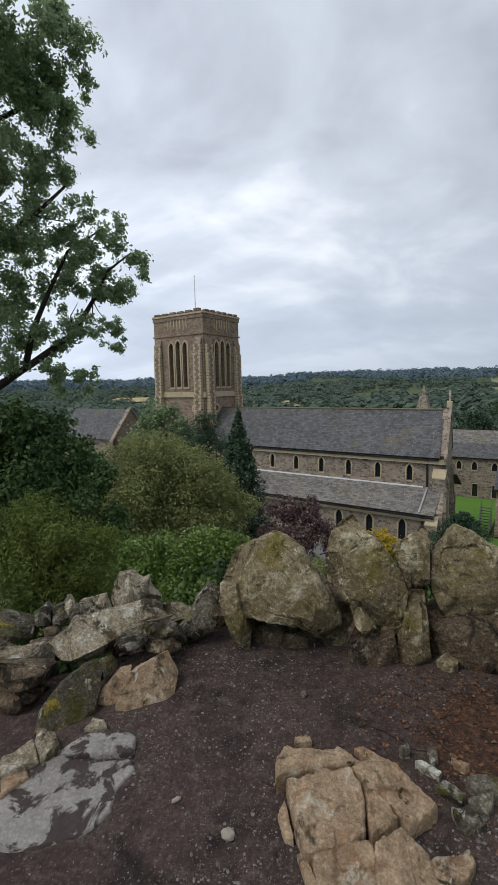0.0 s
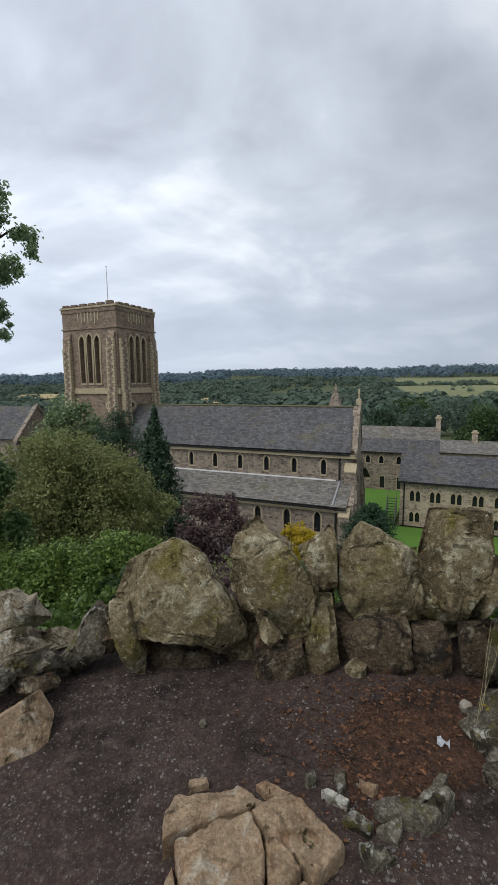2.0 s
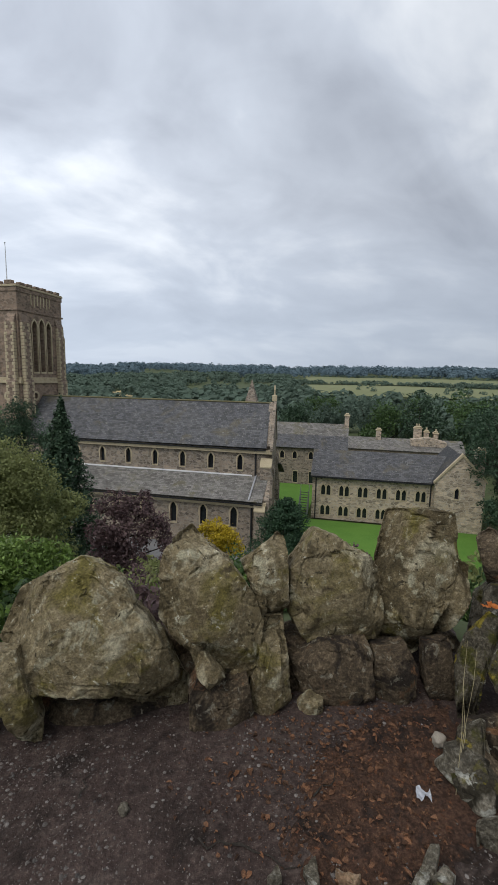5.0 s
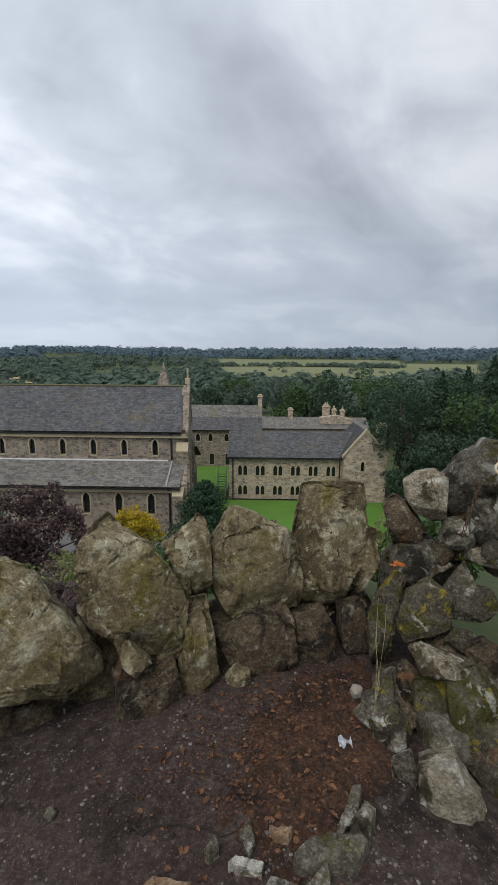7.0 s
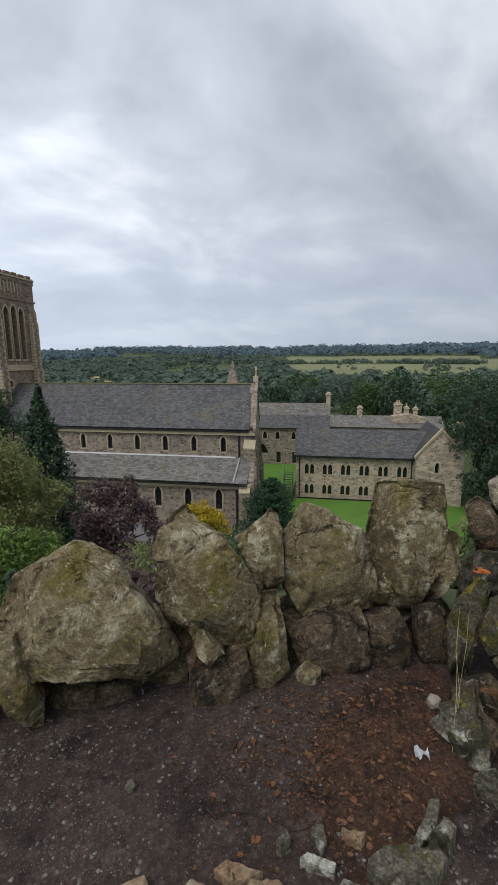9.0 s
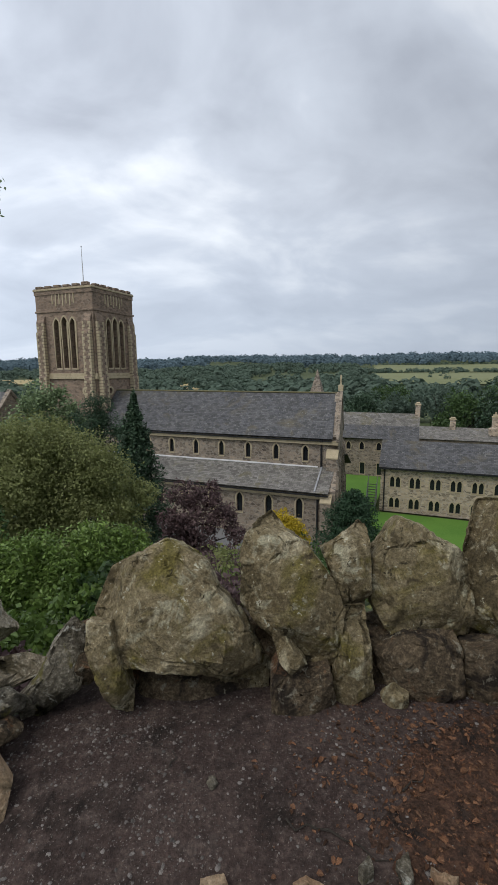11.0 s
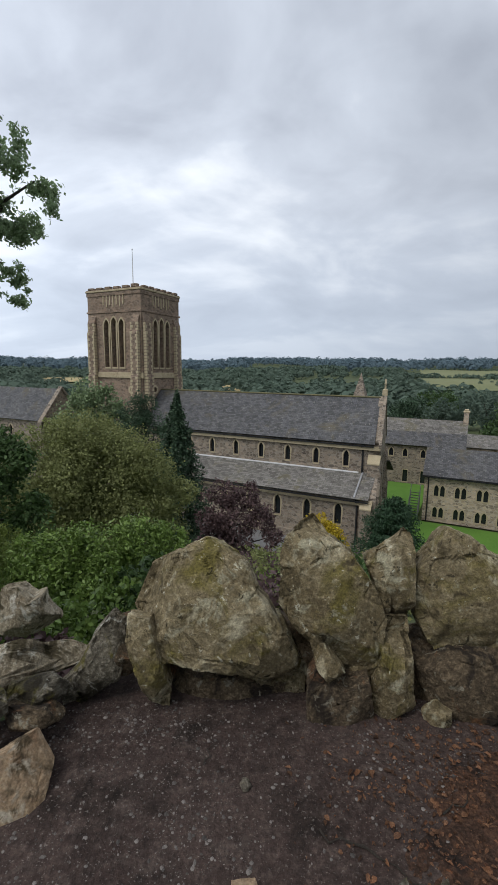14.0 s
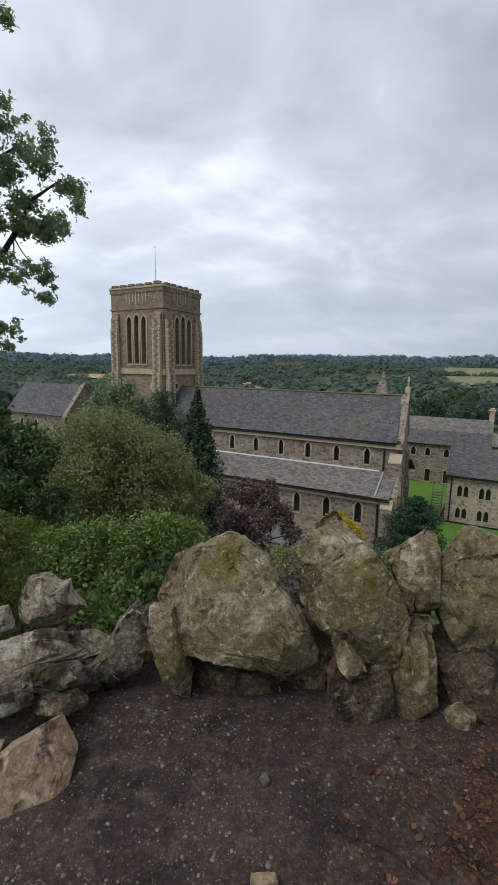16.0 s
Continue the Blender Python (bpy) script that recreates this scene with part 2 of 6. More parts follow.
M_STUBBLE = material("ripe_stubble", [(0.33, 0.26, 0.12), (0.38, 0.30, 0.15), (0.42, 0.34, 0.19)], 0.01, 0.95, 0.0)
M_BARK = material("dark_bark", [(0.035, 0.028, 0.022), (0.055, 0.045, 0.036), (0.085, 0.075, 0.06)], 6.0, 0.95, 0.8, 1.0, stretch=(1, 1, 0.3))


def leafy(name, a, b, c, rnd=0.35, trans=0.25, rough=0.6):
    return material(name, [a, b, c], 1.2, rough, 0.0, rnd=rnd, trans=trans, spec=0.25)


M_OAK = leafy("oak_leaf", (0.23, 0.31, 0.17), (0.32, 0.42, 0.23), (0.44, 0.53, 0.33), rnd=0.25, trans=0.6)
M_MAPLE = leafy("olive_leaf", (0.175, 0.196, 0.074), (0.23, 0.255, 0.095), (0.30, 0.30, 0.125), rnd=0.22, trans=0.35)
M_LAUREL = leafy("laurel_leaf", (0.115, 0.185, 0.042), (0.16, 0.24, 0.055), (0.225, 0.31, 0.085), rnd=0.3, rough=0.4)
M_GREEN = leafy("hedge_leaf", (0.048, 0.086, 0.028), (0.066, 0.116, 0.036), (0.096, 0.148, 0.05))
M_FERNY = leafy("yellow_green_spray", (0.105, 0.152, 0.034), (0.148, 0.192, 0.042), (0.185, 0.22, 0.06), rnd=0.25)
M_FIR = leafy("fir_needle", (0.032, 0.062, 0.034), (0.049, 0.085, 0.045), (0.07, 0.11, 0.059), trans=0.1)
M_YEW = leafy("yew_needle", (0.022, 0.052, 0.024), (0.033, 0.069, 0.033), (0.052, 0.095, 0.048), trans=0.1)
M_PURPLE = leafy("purple_leaf", (0.09, 0.058, 0.062), (0.13, 0.082, 0.08), (0.18, 0.122, 0.105), rnd=0.25)
M_GOLD = leafy("golden_leaf", (0.375, 0.282, 0.017), (0.492, 0.365, 0.025), (0.564, 0.422, 0.051))
M_BIRCH = leafy("birch_leaf", (0.149, 0.208, 0.096), (0.202, 0.268, 0.134), (0.27, 0.317, 0.176))
# leaf green, paled and greyed in the base colour to suggest haze
M_FAR_HAZE = leafy("woodland", (0.095, 0.14, 0.108), (0.12, 0.165, 0.122), (0.145, 0.182, 0.132), rnd=0.2, rough=0.9, trans=0.4)
# distance haze is put into this leaf colour as a pale blue
M_FARTHER_HAZE = leafy("distant_woodland", (0.122, 0.178, 0.21), (0.138, 0.194, 0.222), (0.152, 0.205, 0.228), rnd=0.08, rough=0.9, trans=0.4)

# ---- building helpers ----


def link_mesh(name, verts, faces, mat, parent=None, label="", smooth=False, uvs=None):
    me = bpy.data.meshes.new(name)
    me.from_pydata(verts, [], faces)
    if uvs is not None:
        layer = me.uv_layers.new(name="UVMap")
        layer.data.foreach_set("uv", np.asarray(uvs, dtype=np.float32).ravel())
    if smooth:
        me.polygons.foreach_set("use_smooth", [True] * len(me.polygons))
    me.materials.append(mat)
    me.update()
    ob = new(name, me)
    if parent is not None:
        ob.parent = parent
    if label:
        ob["label"] = label
    return ob


def part(name, bm, mat, parent, label="", smooth=False):
    me = bpy.data.meshes.new(name)
    bmesh.ops.recalc_face_normals(bm, faces=bm.faces)
    bm.to_mesh(me)
    bm.free()
    if smooth:
        me.polygons.foreach_set("use_smooth", [True] * len(me.polygons))
    me.materials.append(mat)
    ob = new(name, me)
    if parent is not None:
        ob.parent = parent
    if label:
        ob["label"] = label
    return ob


def thing(name, label, category, m=None, group="", kind=""):
    ob = new(name)
    if m is not None:
        ob.matrix_world = m
    return tagged(ob, label, category, group, kind)


def add_box(bm, x0, x1, y0, y1, z0, z1, bevel=0.0):
    vs = [bm.verts.new(p) for p in ((x0, y0, z0), (x1, y0, z0), (x1, y1, z0), (x0, y1, z0), (x0, y0, z1), (x1, y0, z1), (x1, y1, z1), (x0, y1, z1))]
    fs = [bm.faces.new([vs[i] for i in f]) for f in ((3, 2, 1, 0), (4, 5, 6, 7), (0, 1, 5, 4), (1, 2, 6, 5), (2, 3, 7, 6), (3, 0, 4, 7))]
    if bevel:
        es = {e for f in fs for e in f.edges}
        bmesh.ops.bevel(bm, geom=list(es), offset=bevel, segments=1, affect="EDGES")


def box(name, x0, x1, y0, y1, z0, z1, mat, parent, label="", bevel=0.0):
    bm = bmesh.new()
    add_box(bm, x0, x1, y0, y1, z0, z1, bevel)
    return part(name, bm, mat, parent, label)


def prism(name, poly, axis, lo, hi, mat, parent, label=""):
    """A polygon of (p, q) drawn out along an axis: x: (y, z), y: (x, z), z: (x, y)."""
    put = {"x": lambda d, p, q: (d, p, q), "y": lambda d, p, q: (p, d, q), "z": lambda d, p, q: (p, q, d)}[axis]
    bm = bmesh.new()
    a = [bm.verts.new(put(lo, *p)) for p in poly]
    b = [bm.verts.new(put(hi, *p)) for p in poly]
    bm.faces.new(a), bm.faces.new(b[::-1])
    for i in range(len(poly)):
        j = (i + 1) % len(poly)
        bm.faces.new((a[i], b[i], b[j], a[j]))
    return part(name, bm, mat, parent, label)


def lancet(cx, z0, z1, w, n=5):
    """The outline of a pointed opening: sill at z0, apex at z1."""
    spring = z1 - w * 0.95
    pts = [(cx - w / 2, z0), (cx + w / 2, z0)]
    for k in range(n + 1):
        a = math.acos(0.5 / 1.0) * k / n * 1.0
        pts.append((cx - w / 2 + w * math.cos(a), spring + w * math.sin(a) * 0.95 / math.sin(math.acos(0.5))))
    right = pts[2:]
    left = [(2 * cx - x, z) for x, z in right[-2::-1]]
    return [pts[0], pts[1]] + right + left


def round_hole(cx, cz, r, n=14):
    return [(cx + r * math.cos(2 * math.pi * k / n), cz + r * math.sin(2 * math.pi * k / n)) for k in range(n)]


def pierced(name, outline, holes, depth, mat, parent, axis="y", at=0.0, label=""):
    """A wall of that outline (p, z) with holes through it, its face at `at` and its back at at + depth."""
    bm = bmesh.new()
    edges = []
    for loop in (outline, *holes):
        vs = [bm.verts.new((p, 0, q)) for p, q in loop]
        edges += [bm.edges.new((vs[i], vs[(i + 1) % len(vs)])) for i in range(len(vs)) if (vs[i].co - vs[(i + 1) % len(vs)].co).length > 1e-6]
    bmesh.ops.triangle_fill(bm, use_beauty=True, use_dissolve=False, edges=edges)
    got = bmesh.ops.extrude_face_region(bm, geom=list(bm.faces))
    bmesh.ops.translate(bm, vec=(0, depth, 0), verts=[v for v in got["geom"] if isinstance(v, bmesh.types.BMVert)])
    if axis == "y":
        bmesh.ops.translate(bm, vec=(0, at, 0), verts=bm.verts)
    else:
        for v in bm.verts:
            v.co = (at + v.co.y, v.co.x, v.co.z)
    return part(name, bm, mat, parent, label)


def grow(loop, d):
    cx, cz = sum(p for p, _ in loop) / len(loop), sum(q for _, q in loop) / len(loop)
    out = []
    for p, q in loop:
        l = math.hypot(p - cx, q - cz)
        out.append((p + (p - cx) / l * d * 1.2, q + (q - cz) / l * d))
    return out


def window(loop, at, parent, axis="y", ring=0.17, proud=0.05, side=-1, glass=True, deep=0.3):
    """A window: a dressed surround, proud of the wall, and a dark pane set back in the opening."""
    w = new("window")
    w.parent = parent
    pierced("surround", grow(loop, ring), [loop], proud + 0.1, M_DRESSED, w, axis, at - proud if side < 0 else at - 0.1, "pale dressed stone surround")
    if glass:
        put = (lambda p, q: (p, at - side * deep, q)) if axis == "y" else (lambda p, q: (at - side * deep, p, q))
        link_mesh("pane", [put(p, q) for p, q in grow(loop, 0.05)], [list(range(len(loop)))], M_GLASS, w, "dark leaded glass")
    return w


def slope(name, x0, x1, y0, z0, y1, z1, thick, mat, parent, label="", wavy=0.03, seed=3):
    """A roof plane from its eave (y0, z0) to its ridge (y1, z1), with a slightly sagging surface and slate courses."""
    nx, ny = max(2, int(abs(x1 - x0) / 0.8)), 10
    length = math.hypot(y1 - y0, z1 - z0)
    ny_, nz_ = -(z1 - z0) / length, (y1 - y0) / length
    if nz_ < 0:
        ny_, nz_ = -ny_, -nz_
    vs, fs, uv = [], [], []
    for k in (1, 0):
        for j in range(ny + 1):
            for i in range(nx + 1):
                s, r = i / nx, j / ny
                d = thick * k + wavy * noise.noise((s * abs(x1 - x0) * 0.35 + seed, r * length * 0.5, seed))
                vs.append((x0 + (x1 - x0) * s, y0 + (y1 - y0) * r + ny_ * d, z0 + (z1 - z0) * r + nz_ * d))
    row = nx + 1
    top = (nx + 1) * (ny + 1)

    def face(idx, uvq):
        fs.append(idx)
        uv.extend(uvq)
    for j in range(ny):
        for i in range(nx):
            a = j * row + i
            q = [(i, j), (i + 1, j), (i + 1, j + 1), (i, j + 1)]
            face((a, a + 1, a + row + 1, a + row), [(p / nx * abs(x1 - x0), r / ny * length) for p, r in q])
            b = top + a
            face((b + row, b + row + 1, b + 1, b), [(0, 0)] * 4)
    for i in range(nx):
        face((top + i, top + i + 1, i + 1, i), [(0, 0)] * 4)
        a = ny * row + i
        face((a, a + 1, top + a + 1, top + a), [(0, 0)] * 4)
    for j in range(ny):
        a = j * row
        face((a, a + row, top + a + row, top + a), [(0, 0)] * 4)
        a += nx
        face((top + a, top + a + row, a + row, a), [(0, 0)] * 4)
    return link_mesh(name, vs, fs, mat, parent, label, uvs=uv)


def tube(bm, pts, radii, n=7):
    rings = []
    for i, p in enumerate(pts):
        p = Vector(p)
        d = (Vector(pts[min(i + 1, len(pts) - 1)]) - Vector(pts[max(i - 1, 0)])).normalized()
        a = d.orthogonal().normalized()
        b = d.cross(a)
        rings.append([bm.verts.new(p + (a * math.cos(2 * math.pi * k / n) + b * math.sin(2 * math.pi * k / n)) * radii[i]) for k in range(n)])
    for r, s in zip(rings, rings[1:]):
        best = min(range(n), key=lambda o: (r[0].co - s[o].co).length)
        for k in range(n):
            bm.faces.new((r[k], r[(k + 1) % n], s[(k + 1 + best) % n], s[(k + best) % n]))
    bm.faces.new(rings[0][::-1])
    bm.faces.new(rings[-1])


def leaves(name, points, outward, size, mat, parent, rng, aspect=0.55, droop=0.0, spread=0.9, label="", kind="stuff"):
    """One mesh of many small bent leaves at these points."""
    n = len(points)
    nrm = outward + rng.normal(size=(n, 3)) * spread
    nrm[:, 2] += 0.35
    nrm /= np.linalg.norm(nrm, axis=1)[:, None] + 1e-9
    t = rng.normal(size=(n, 3))
    t[:, 2] -= droop
    t -= nrm * np.sum(t * nrm, axis=1)[:, None]
    t /= np.linalg.norm(t, axis=1)[:, None] + 1e-9
    b = np.cross(nrm, t)
    s = (size * rng.uniform(0.6, 1.3, n))[:, None]
    tip = points + t * s * 0.5 - nrm * s * 0.12
    tail = points - t * s * 0.5 - nrm * s * 0.05
    l = points + b * s * aspect * 0.5 + t * s * 0.05
    r = points - b * s * aspect * 0.5 + t * s * 0.05
    co = np.stack([tail, r, tip, l], axis=1).reshape(-1, 3).astype(np.float32)
    me = bpy.data.meshes.new(name)
    me.vertices.add(4 * n)
    me.vertices.foreach_set("co", co.ravel())
    me.loops.add(4 * n)
    me.loops.foreach_set("vertex_index", np.arange(4 * n, dtype=np.int32))
    me.polygons.add(n)
    me.polygons.foreach_set("loop_start", np.arange(0, 4 * n, 4, dtype=np.int32))
    me.materials.append(mat)
    me.update(calc_edges=True)
    ob = new(name, me)
    ob.parent = parent
    ob["kind"] = kind
    if label:
        ob["label"] = label
    return ob


def blob_points(blobs, n, rng, shell=0.55, clump=0.25):
    """Points in the outer part of a set of blobs (x, y, z, r), gathered into small clumps."""
    bl = np.array(blobs, float)
    w = bl[:, 3] ** 2
    m = max(8, n // 9)
    pick = rng.choice(len(bl), m, p=w / w.sum())
    d = rng.normal(size=(m, 3))
    d /= np.linalg.norm(d, axis=1)[:, None]
    rad = bl[pick, 3] * (shell + (1.05 - shell) * rng.uniform(0, 1, m) ** 0.7)
    c = bl[pick, :3] + d * rad[:, None] * np.array((1, 1, 0.85))
    k = rng.integers(0, m, n)
    cl = clump * bl[pick[k], 3]
    pts = c[k] + rng.normal(size=(n, 3)) * (cl * 0.55)[:, None]
    out = d[k] * 0.8
    return pts, out


def past_wall(x, y):
    """How far a place lies beyond the dry wall that runs down from the big boulder."""
    return (y - 2.85) * 0.848 - (x + 0.75) * 0.53 - max(0.0, x + 0.7) * 3 if y > 0 else 0.0


def land_height(x, y):
    """The hilltop, its slope down to the abbey's level ground, the plain and the far hills."""
    r = math.hypot(x, y)
    s = max(0.0, y - 3.45) if y > 0 else 0.0
    side = max(0.0, abs(x) - 2.6 - 0.8 * max(0.0, -y - 1.5)) * (0.75 if x > 0 else 0.9)
    back = max(0.0, -y - 22.0) * 0.7
    # unseen bank added behind the viewpoint, to keep low sky light off the rocks
    sky_block = 5.5 * (1 - math.exp(-max(0.0, -y - 2.3) * 0.22)) * math.exp(-(x / 26) ** 2)
    s = max(math.hypot(math.hypot(s, side), back), past_wall(x, y) - 0.22)
    z = -min(17.45, 0.5 * (1 - math.exp(-s * 1.5)) + 0.47 * s) + sky_block
    if r > 8:
        z += 0.25 * min(1, (r - 8) / 10) * noise.noise((x * 0.13, y * 0.13, 1.0)) * (0.0 if z < -17.4 else 1)
    if r > 170:
        q = min(1.0, (r - 170) / 1830)
        side_low = 0.72 if x < 0 else 1.0
        z += (q * q * (3 - 2 * q)) * 47 * (side_low + 0.26 * noise.noise((x * 0.0016, y * 0.0016, 4.0)))
        z += 3.0 * min(1, (r - 170) / 400) * noise.noise((x * 0.005, y * 0.005, 7.0))
    return z


# ---- ground ----
def ground_sheet():
    radii = [0, 0.35, 0.7, 1.05, 1.4, 1.75, 2.1, 2.45, 2.8, 3.15, 3.5, 3.9, 4.4, 5, 6, 7.5, 9, 11, 13.5, 16, 19, 22, 26, 30, 35, 40, 46, 53, 60, 70, 82, 96, 112, 132, 160, 190, 230, 280, 340, 420, 520, 640, 780, 950, 1150, 1400, 1650, 1900, 2150, 2500, 3200, 4200]
    n = 168
    vs, fs = [(0, 0, land_height(0, 0))], []
    for r in radii[1:]:
        for k in range(n):
            a = 2 * math.pi * k / n
            x, y = r * math.sin(a), r * math.cos(a)
            z = land_height(x, y)
            if r < 5:
                z += 0.02 * noise.noise((x * 1.7, y * 1.7, 0)) - 0.012
            vs.append((x, y, z))
    for k in range(n):
        fs.append((0, 1 + (k + 1) % n, 1 + k))
    for i in range(len(radii) - 2):
        a, b = 1 + i * n, 1 + (i + 1) * n
        for k in range(n):
            j = (k + 1) % n
            fs.append((a + k, a + j, b + j, b + k))
    return tagged(link_mesh("ground", vs, fs, M_LAND, smooth=True), "rough grassy hillside falling to a wide wooded plain", "ground", kind="structure")


ground_sheet()


def terrace_height(x, y):
    return 0.008 * noise.noise((x * 2.3, y * 2.3, 3.0)) + 0.01 * noise.noise((x * 0.8, y * 0.8, 5.0))


def terrace():
    nx, ny = 120, 130
    vs = []
    for j in range(ny + 1):
        for i in range(nx + 1):
            x, y = -2.9 + 5.9 * i / nx, -2.2 + 5.7 * j / ny
            h = terrace_height(x, y) + 0.007 * noise.noise((x * 14, y * 14, 9)) + 0.004 * noise.noise((x * 40, y * 40, 2))
            # the trodden dirt thins out into the grass with an uneven rim
            rim = min(x + 2.9, 3.0 - x, y + 2.2, 3.95 - y) - 0.3 - 0.3 * noise.noise((x * 1.1, y * 1.1, 6.0))
            vs.append((x, y, h - 0.8 * max(0.0, 0.35 - rim) - 1.5 * max(0.0, past_wall(x, y) - 0.2)))
    fs = [(j * (nx + 1) + i, j * (nx + 1) + i + 1, (j + 1) * (nx + 1) + i + 1, (j + 1) * (nx + 1) + i) for j in range(ny) for i in range(nx)]
    return tagged(link_mesh("terrace_ground", vs, fs, M_DIRT, smooth=True), "dark trodden dirt and gravel on the rocky viewpoint", "ground", kind="structure")


terrace()

# ---- rocks ----
SEED = [10]


def ring_reach(prof, cx, cz, m=180):
    """How far the outline lies from its middle, all round."""
    out = []
    for a in (2 * math.pi * k / m for k in range(m)):
        dx, dz, best = math.cos(a), math.sin(a), 0.0
        for (x1, z1), (x2, z2) in zip(prof, prof[1:] + prof[:1]):
            ex, ez = x2 - x1, z2 - z1
            det = dx * ez - dz * ex
            if abs(det) < 1e-9:
                continue
            t = ((x1 - cx) * ez - (z1 - cz) * ex) / det
            u = ((x1 - cx) * dz - (z1 - cz) * dx) / det
            if t > 0 and -1e-6 <= u <= 1 + 1e-6:
                best = max(best, t)
        out.append(best)
    return np.array(out)


def stone_mesh(name, prof, thick, mat, n=16, chips=5, rough=1.0, slab=False, fore=1.0):
    """A split rock over an outline (x, z): a block whose front is hewn to a main face, flanks, a brow and an undercut, then chipped, fractured and pitted."""
    SEED[0] += 1
    rng = random.Random(SEED[0])
    cx, cz = sum(p for p, _ in prof) / len(prof), sum(q for _, q in prof) / len(prof)
    rs = ring_reach(prof, cx, cz)
    ang = np.arange(180) * 2 * np.pi / 180
    size = float(rs.mean())
    u = np.tan(np.linspace(-np.pi / 4, np.pi / 4, n + 1))
    U, V = [c.ravel() for c in np.meshgrid(u, u, indexing="ij")]
    one = np.ones_like(U)
    D = np.concatenate([np.stack(c, axis=1) for c in ((U, -one, V), (U, one, -V), (-one, -U, V), (one, U, V), (U, V, one), (U, -V, -one))])
    D /= np.linalg.norm(D, axis=1)[:, None]
    ph = np.arcsin(np.clip(D[:, 1], -1, 1))
    th = np.arctan2(D[:, 2], D[:, 0]) % (2 * np.pi)
    rad = np.interp(th, np.append(ang, 2 * np.pi), np.append(rs, rs[0]))
    w = np.clip(np.cos(ph), 0, 1) ** 0.24
    x, z = w * rad * np.cos(th), w * rad * np.sin(th)
    y = np.sign(np.sin(ph)) * np.abs(np.sin(ph)) ** 0.6 * thick
    wide, tall = (max(p for p, _ in prof) - min(p for p, _ in prof)) / 2, (max(q for _, q in prof) - min(q for _, q in prof)) / 2
    far = 0.35 if slab else 0.0
    ridge, T = rng.uniform(-0.3, 0.3) * wide, thick
    skew = rng.uniform(-0.45, 0.45)
    cut = -T + rng.gauss(0, 0.18) * x + rng.uniform(0.0, 0.25) * z
    for side in (-1, 1):
        start = ridge + side * wide * rng.uniform(0.2 + far, 0.55 + far)
        cut = np.maximum(cut, -T + side * T * rng.uniform(0.6, 1.3) / (0.75 * wide) * (x - start + skew * z))
    cut = np.maximum(cut, -T + T * rng.uniform(0.6, 1.2) / (0.7 * tall) * (z - tall * rng.uniform(0.1 + far, 0.5 + far) + skew * 0.8 * x))
    cut = np.maximum(cut, -T + T * rng.uniform(0.7, 1.2) / (0.6 * tall) * (-z - tall * rng.uniform(0.25 + far, 0.5 + far) - skew * 0.5 * x))
    for _ in range(chips):
        a, steep = rng.uniform(0, 2 * math.pi), rng.uniform(0.5, 1.5)
        dx, dz = math.cos(a), math.sin(a)
        cut = np.maximum(cut, -T + steep * T / (0.6 * size) * (x * dx + z * dz - size * rng.uniform(0.4 + far, 0.8 + far)))
    y = np.maximum(y, np.minimum(cut, T * 0.45))
    y = np.where(y < 0, y * fore, y * (2 - fore))
    P = np.stack([x, y, z], axis=1)
    fs, row = [], n + 1
    for side in range(6):
        o = side * row * row
        fs += [(o + i * row + j, o + (i + 1) * row + j, o + (i + 1) * row + j + 1, o + i * row + j + 1) for i in range(n) for j in range(n)]
    me = bpy.data.meshes.new(name)
    me.from_pydata(P.tolist(), [], fs)
    bm = bmesh.new()
    bm.from_mesh(me)
    bmesh.ops.remove_doubles(bm, verts=bm.verts, dist=1e-5)
    bmesh.ops.recalc_face_normals(bm, faces=bm.faces)
    bm.normal_update()
    off = Vector((SEED[0] * 3.7, SEED[0] * 1.3, 0))
    amp, fine = size * 0.034 * rough, n > 30
    k1, k2 = 1.5 / size, 3.6 / size
    shift = []
    for v in bm.verts:
        q = v.co + off
        wq = q + noise.noise_vector(q * (1.6 / size)) * size * 0.2
        d1, pts = noise.voronoi(wq * k1)
        c = pts[0]
        f = amp * 0.8 * noise.cell(c * 7.31) + amp * 1.6 * (noise.cell_vector(c * 3.17) - Vector((0.5, 0.5, 0.5))).dot(wq * k1 - c)
        f -= amp * 0.6 * max(0.0, 0.05 - (d1[1] - d1[0])) / 0.05
        d2, pts2 = noise.voronoi(wq * k2)
        f += amp * 0.3 * noise.cell(pts2[0] * 5.1)
        f += amp * 0.5 * noise.fractal(q * (2.4 / size), 0.8, 2.1, 6 if fine else 3)
        if fine:
            pit = noise.noise(q * 17 + off)
            f += 0.003 * noise.noise(q * 34) + 0.0022 * noise.noise(q * 75) - 0.02 * max(0.0, pit - 0.42)
        shift.append(f - amp * 0.4)
    for v, f in zip(bm.verts, [sh * v.normal for sh, v in zip(shift, bm.verts)]):
        v.co += f
    bm.to_mesh(me)
    bm.free()
    me.polygons.foreach_set("use_smooth", [True] * len(me.polygons))
    me.set_sharp_from_angle(angle=radians(26))
    me.materials.append(mat)
    return new(name, me), cx, cz


LABELS = {"boulder": ("upright lichened grey-green boulder edging the terrace", "boulder", "boulders along the terrace edge"),
          "wall_stone": ("weathered grey stone in the dry-laid terrace wall", "stone", "stones of the dry wall"),
          "ground_stone": ("loose grey-brown stone lying on the dirt", "stone", "loose stones on the dirt")}


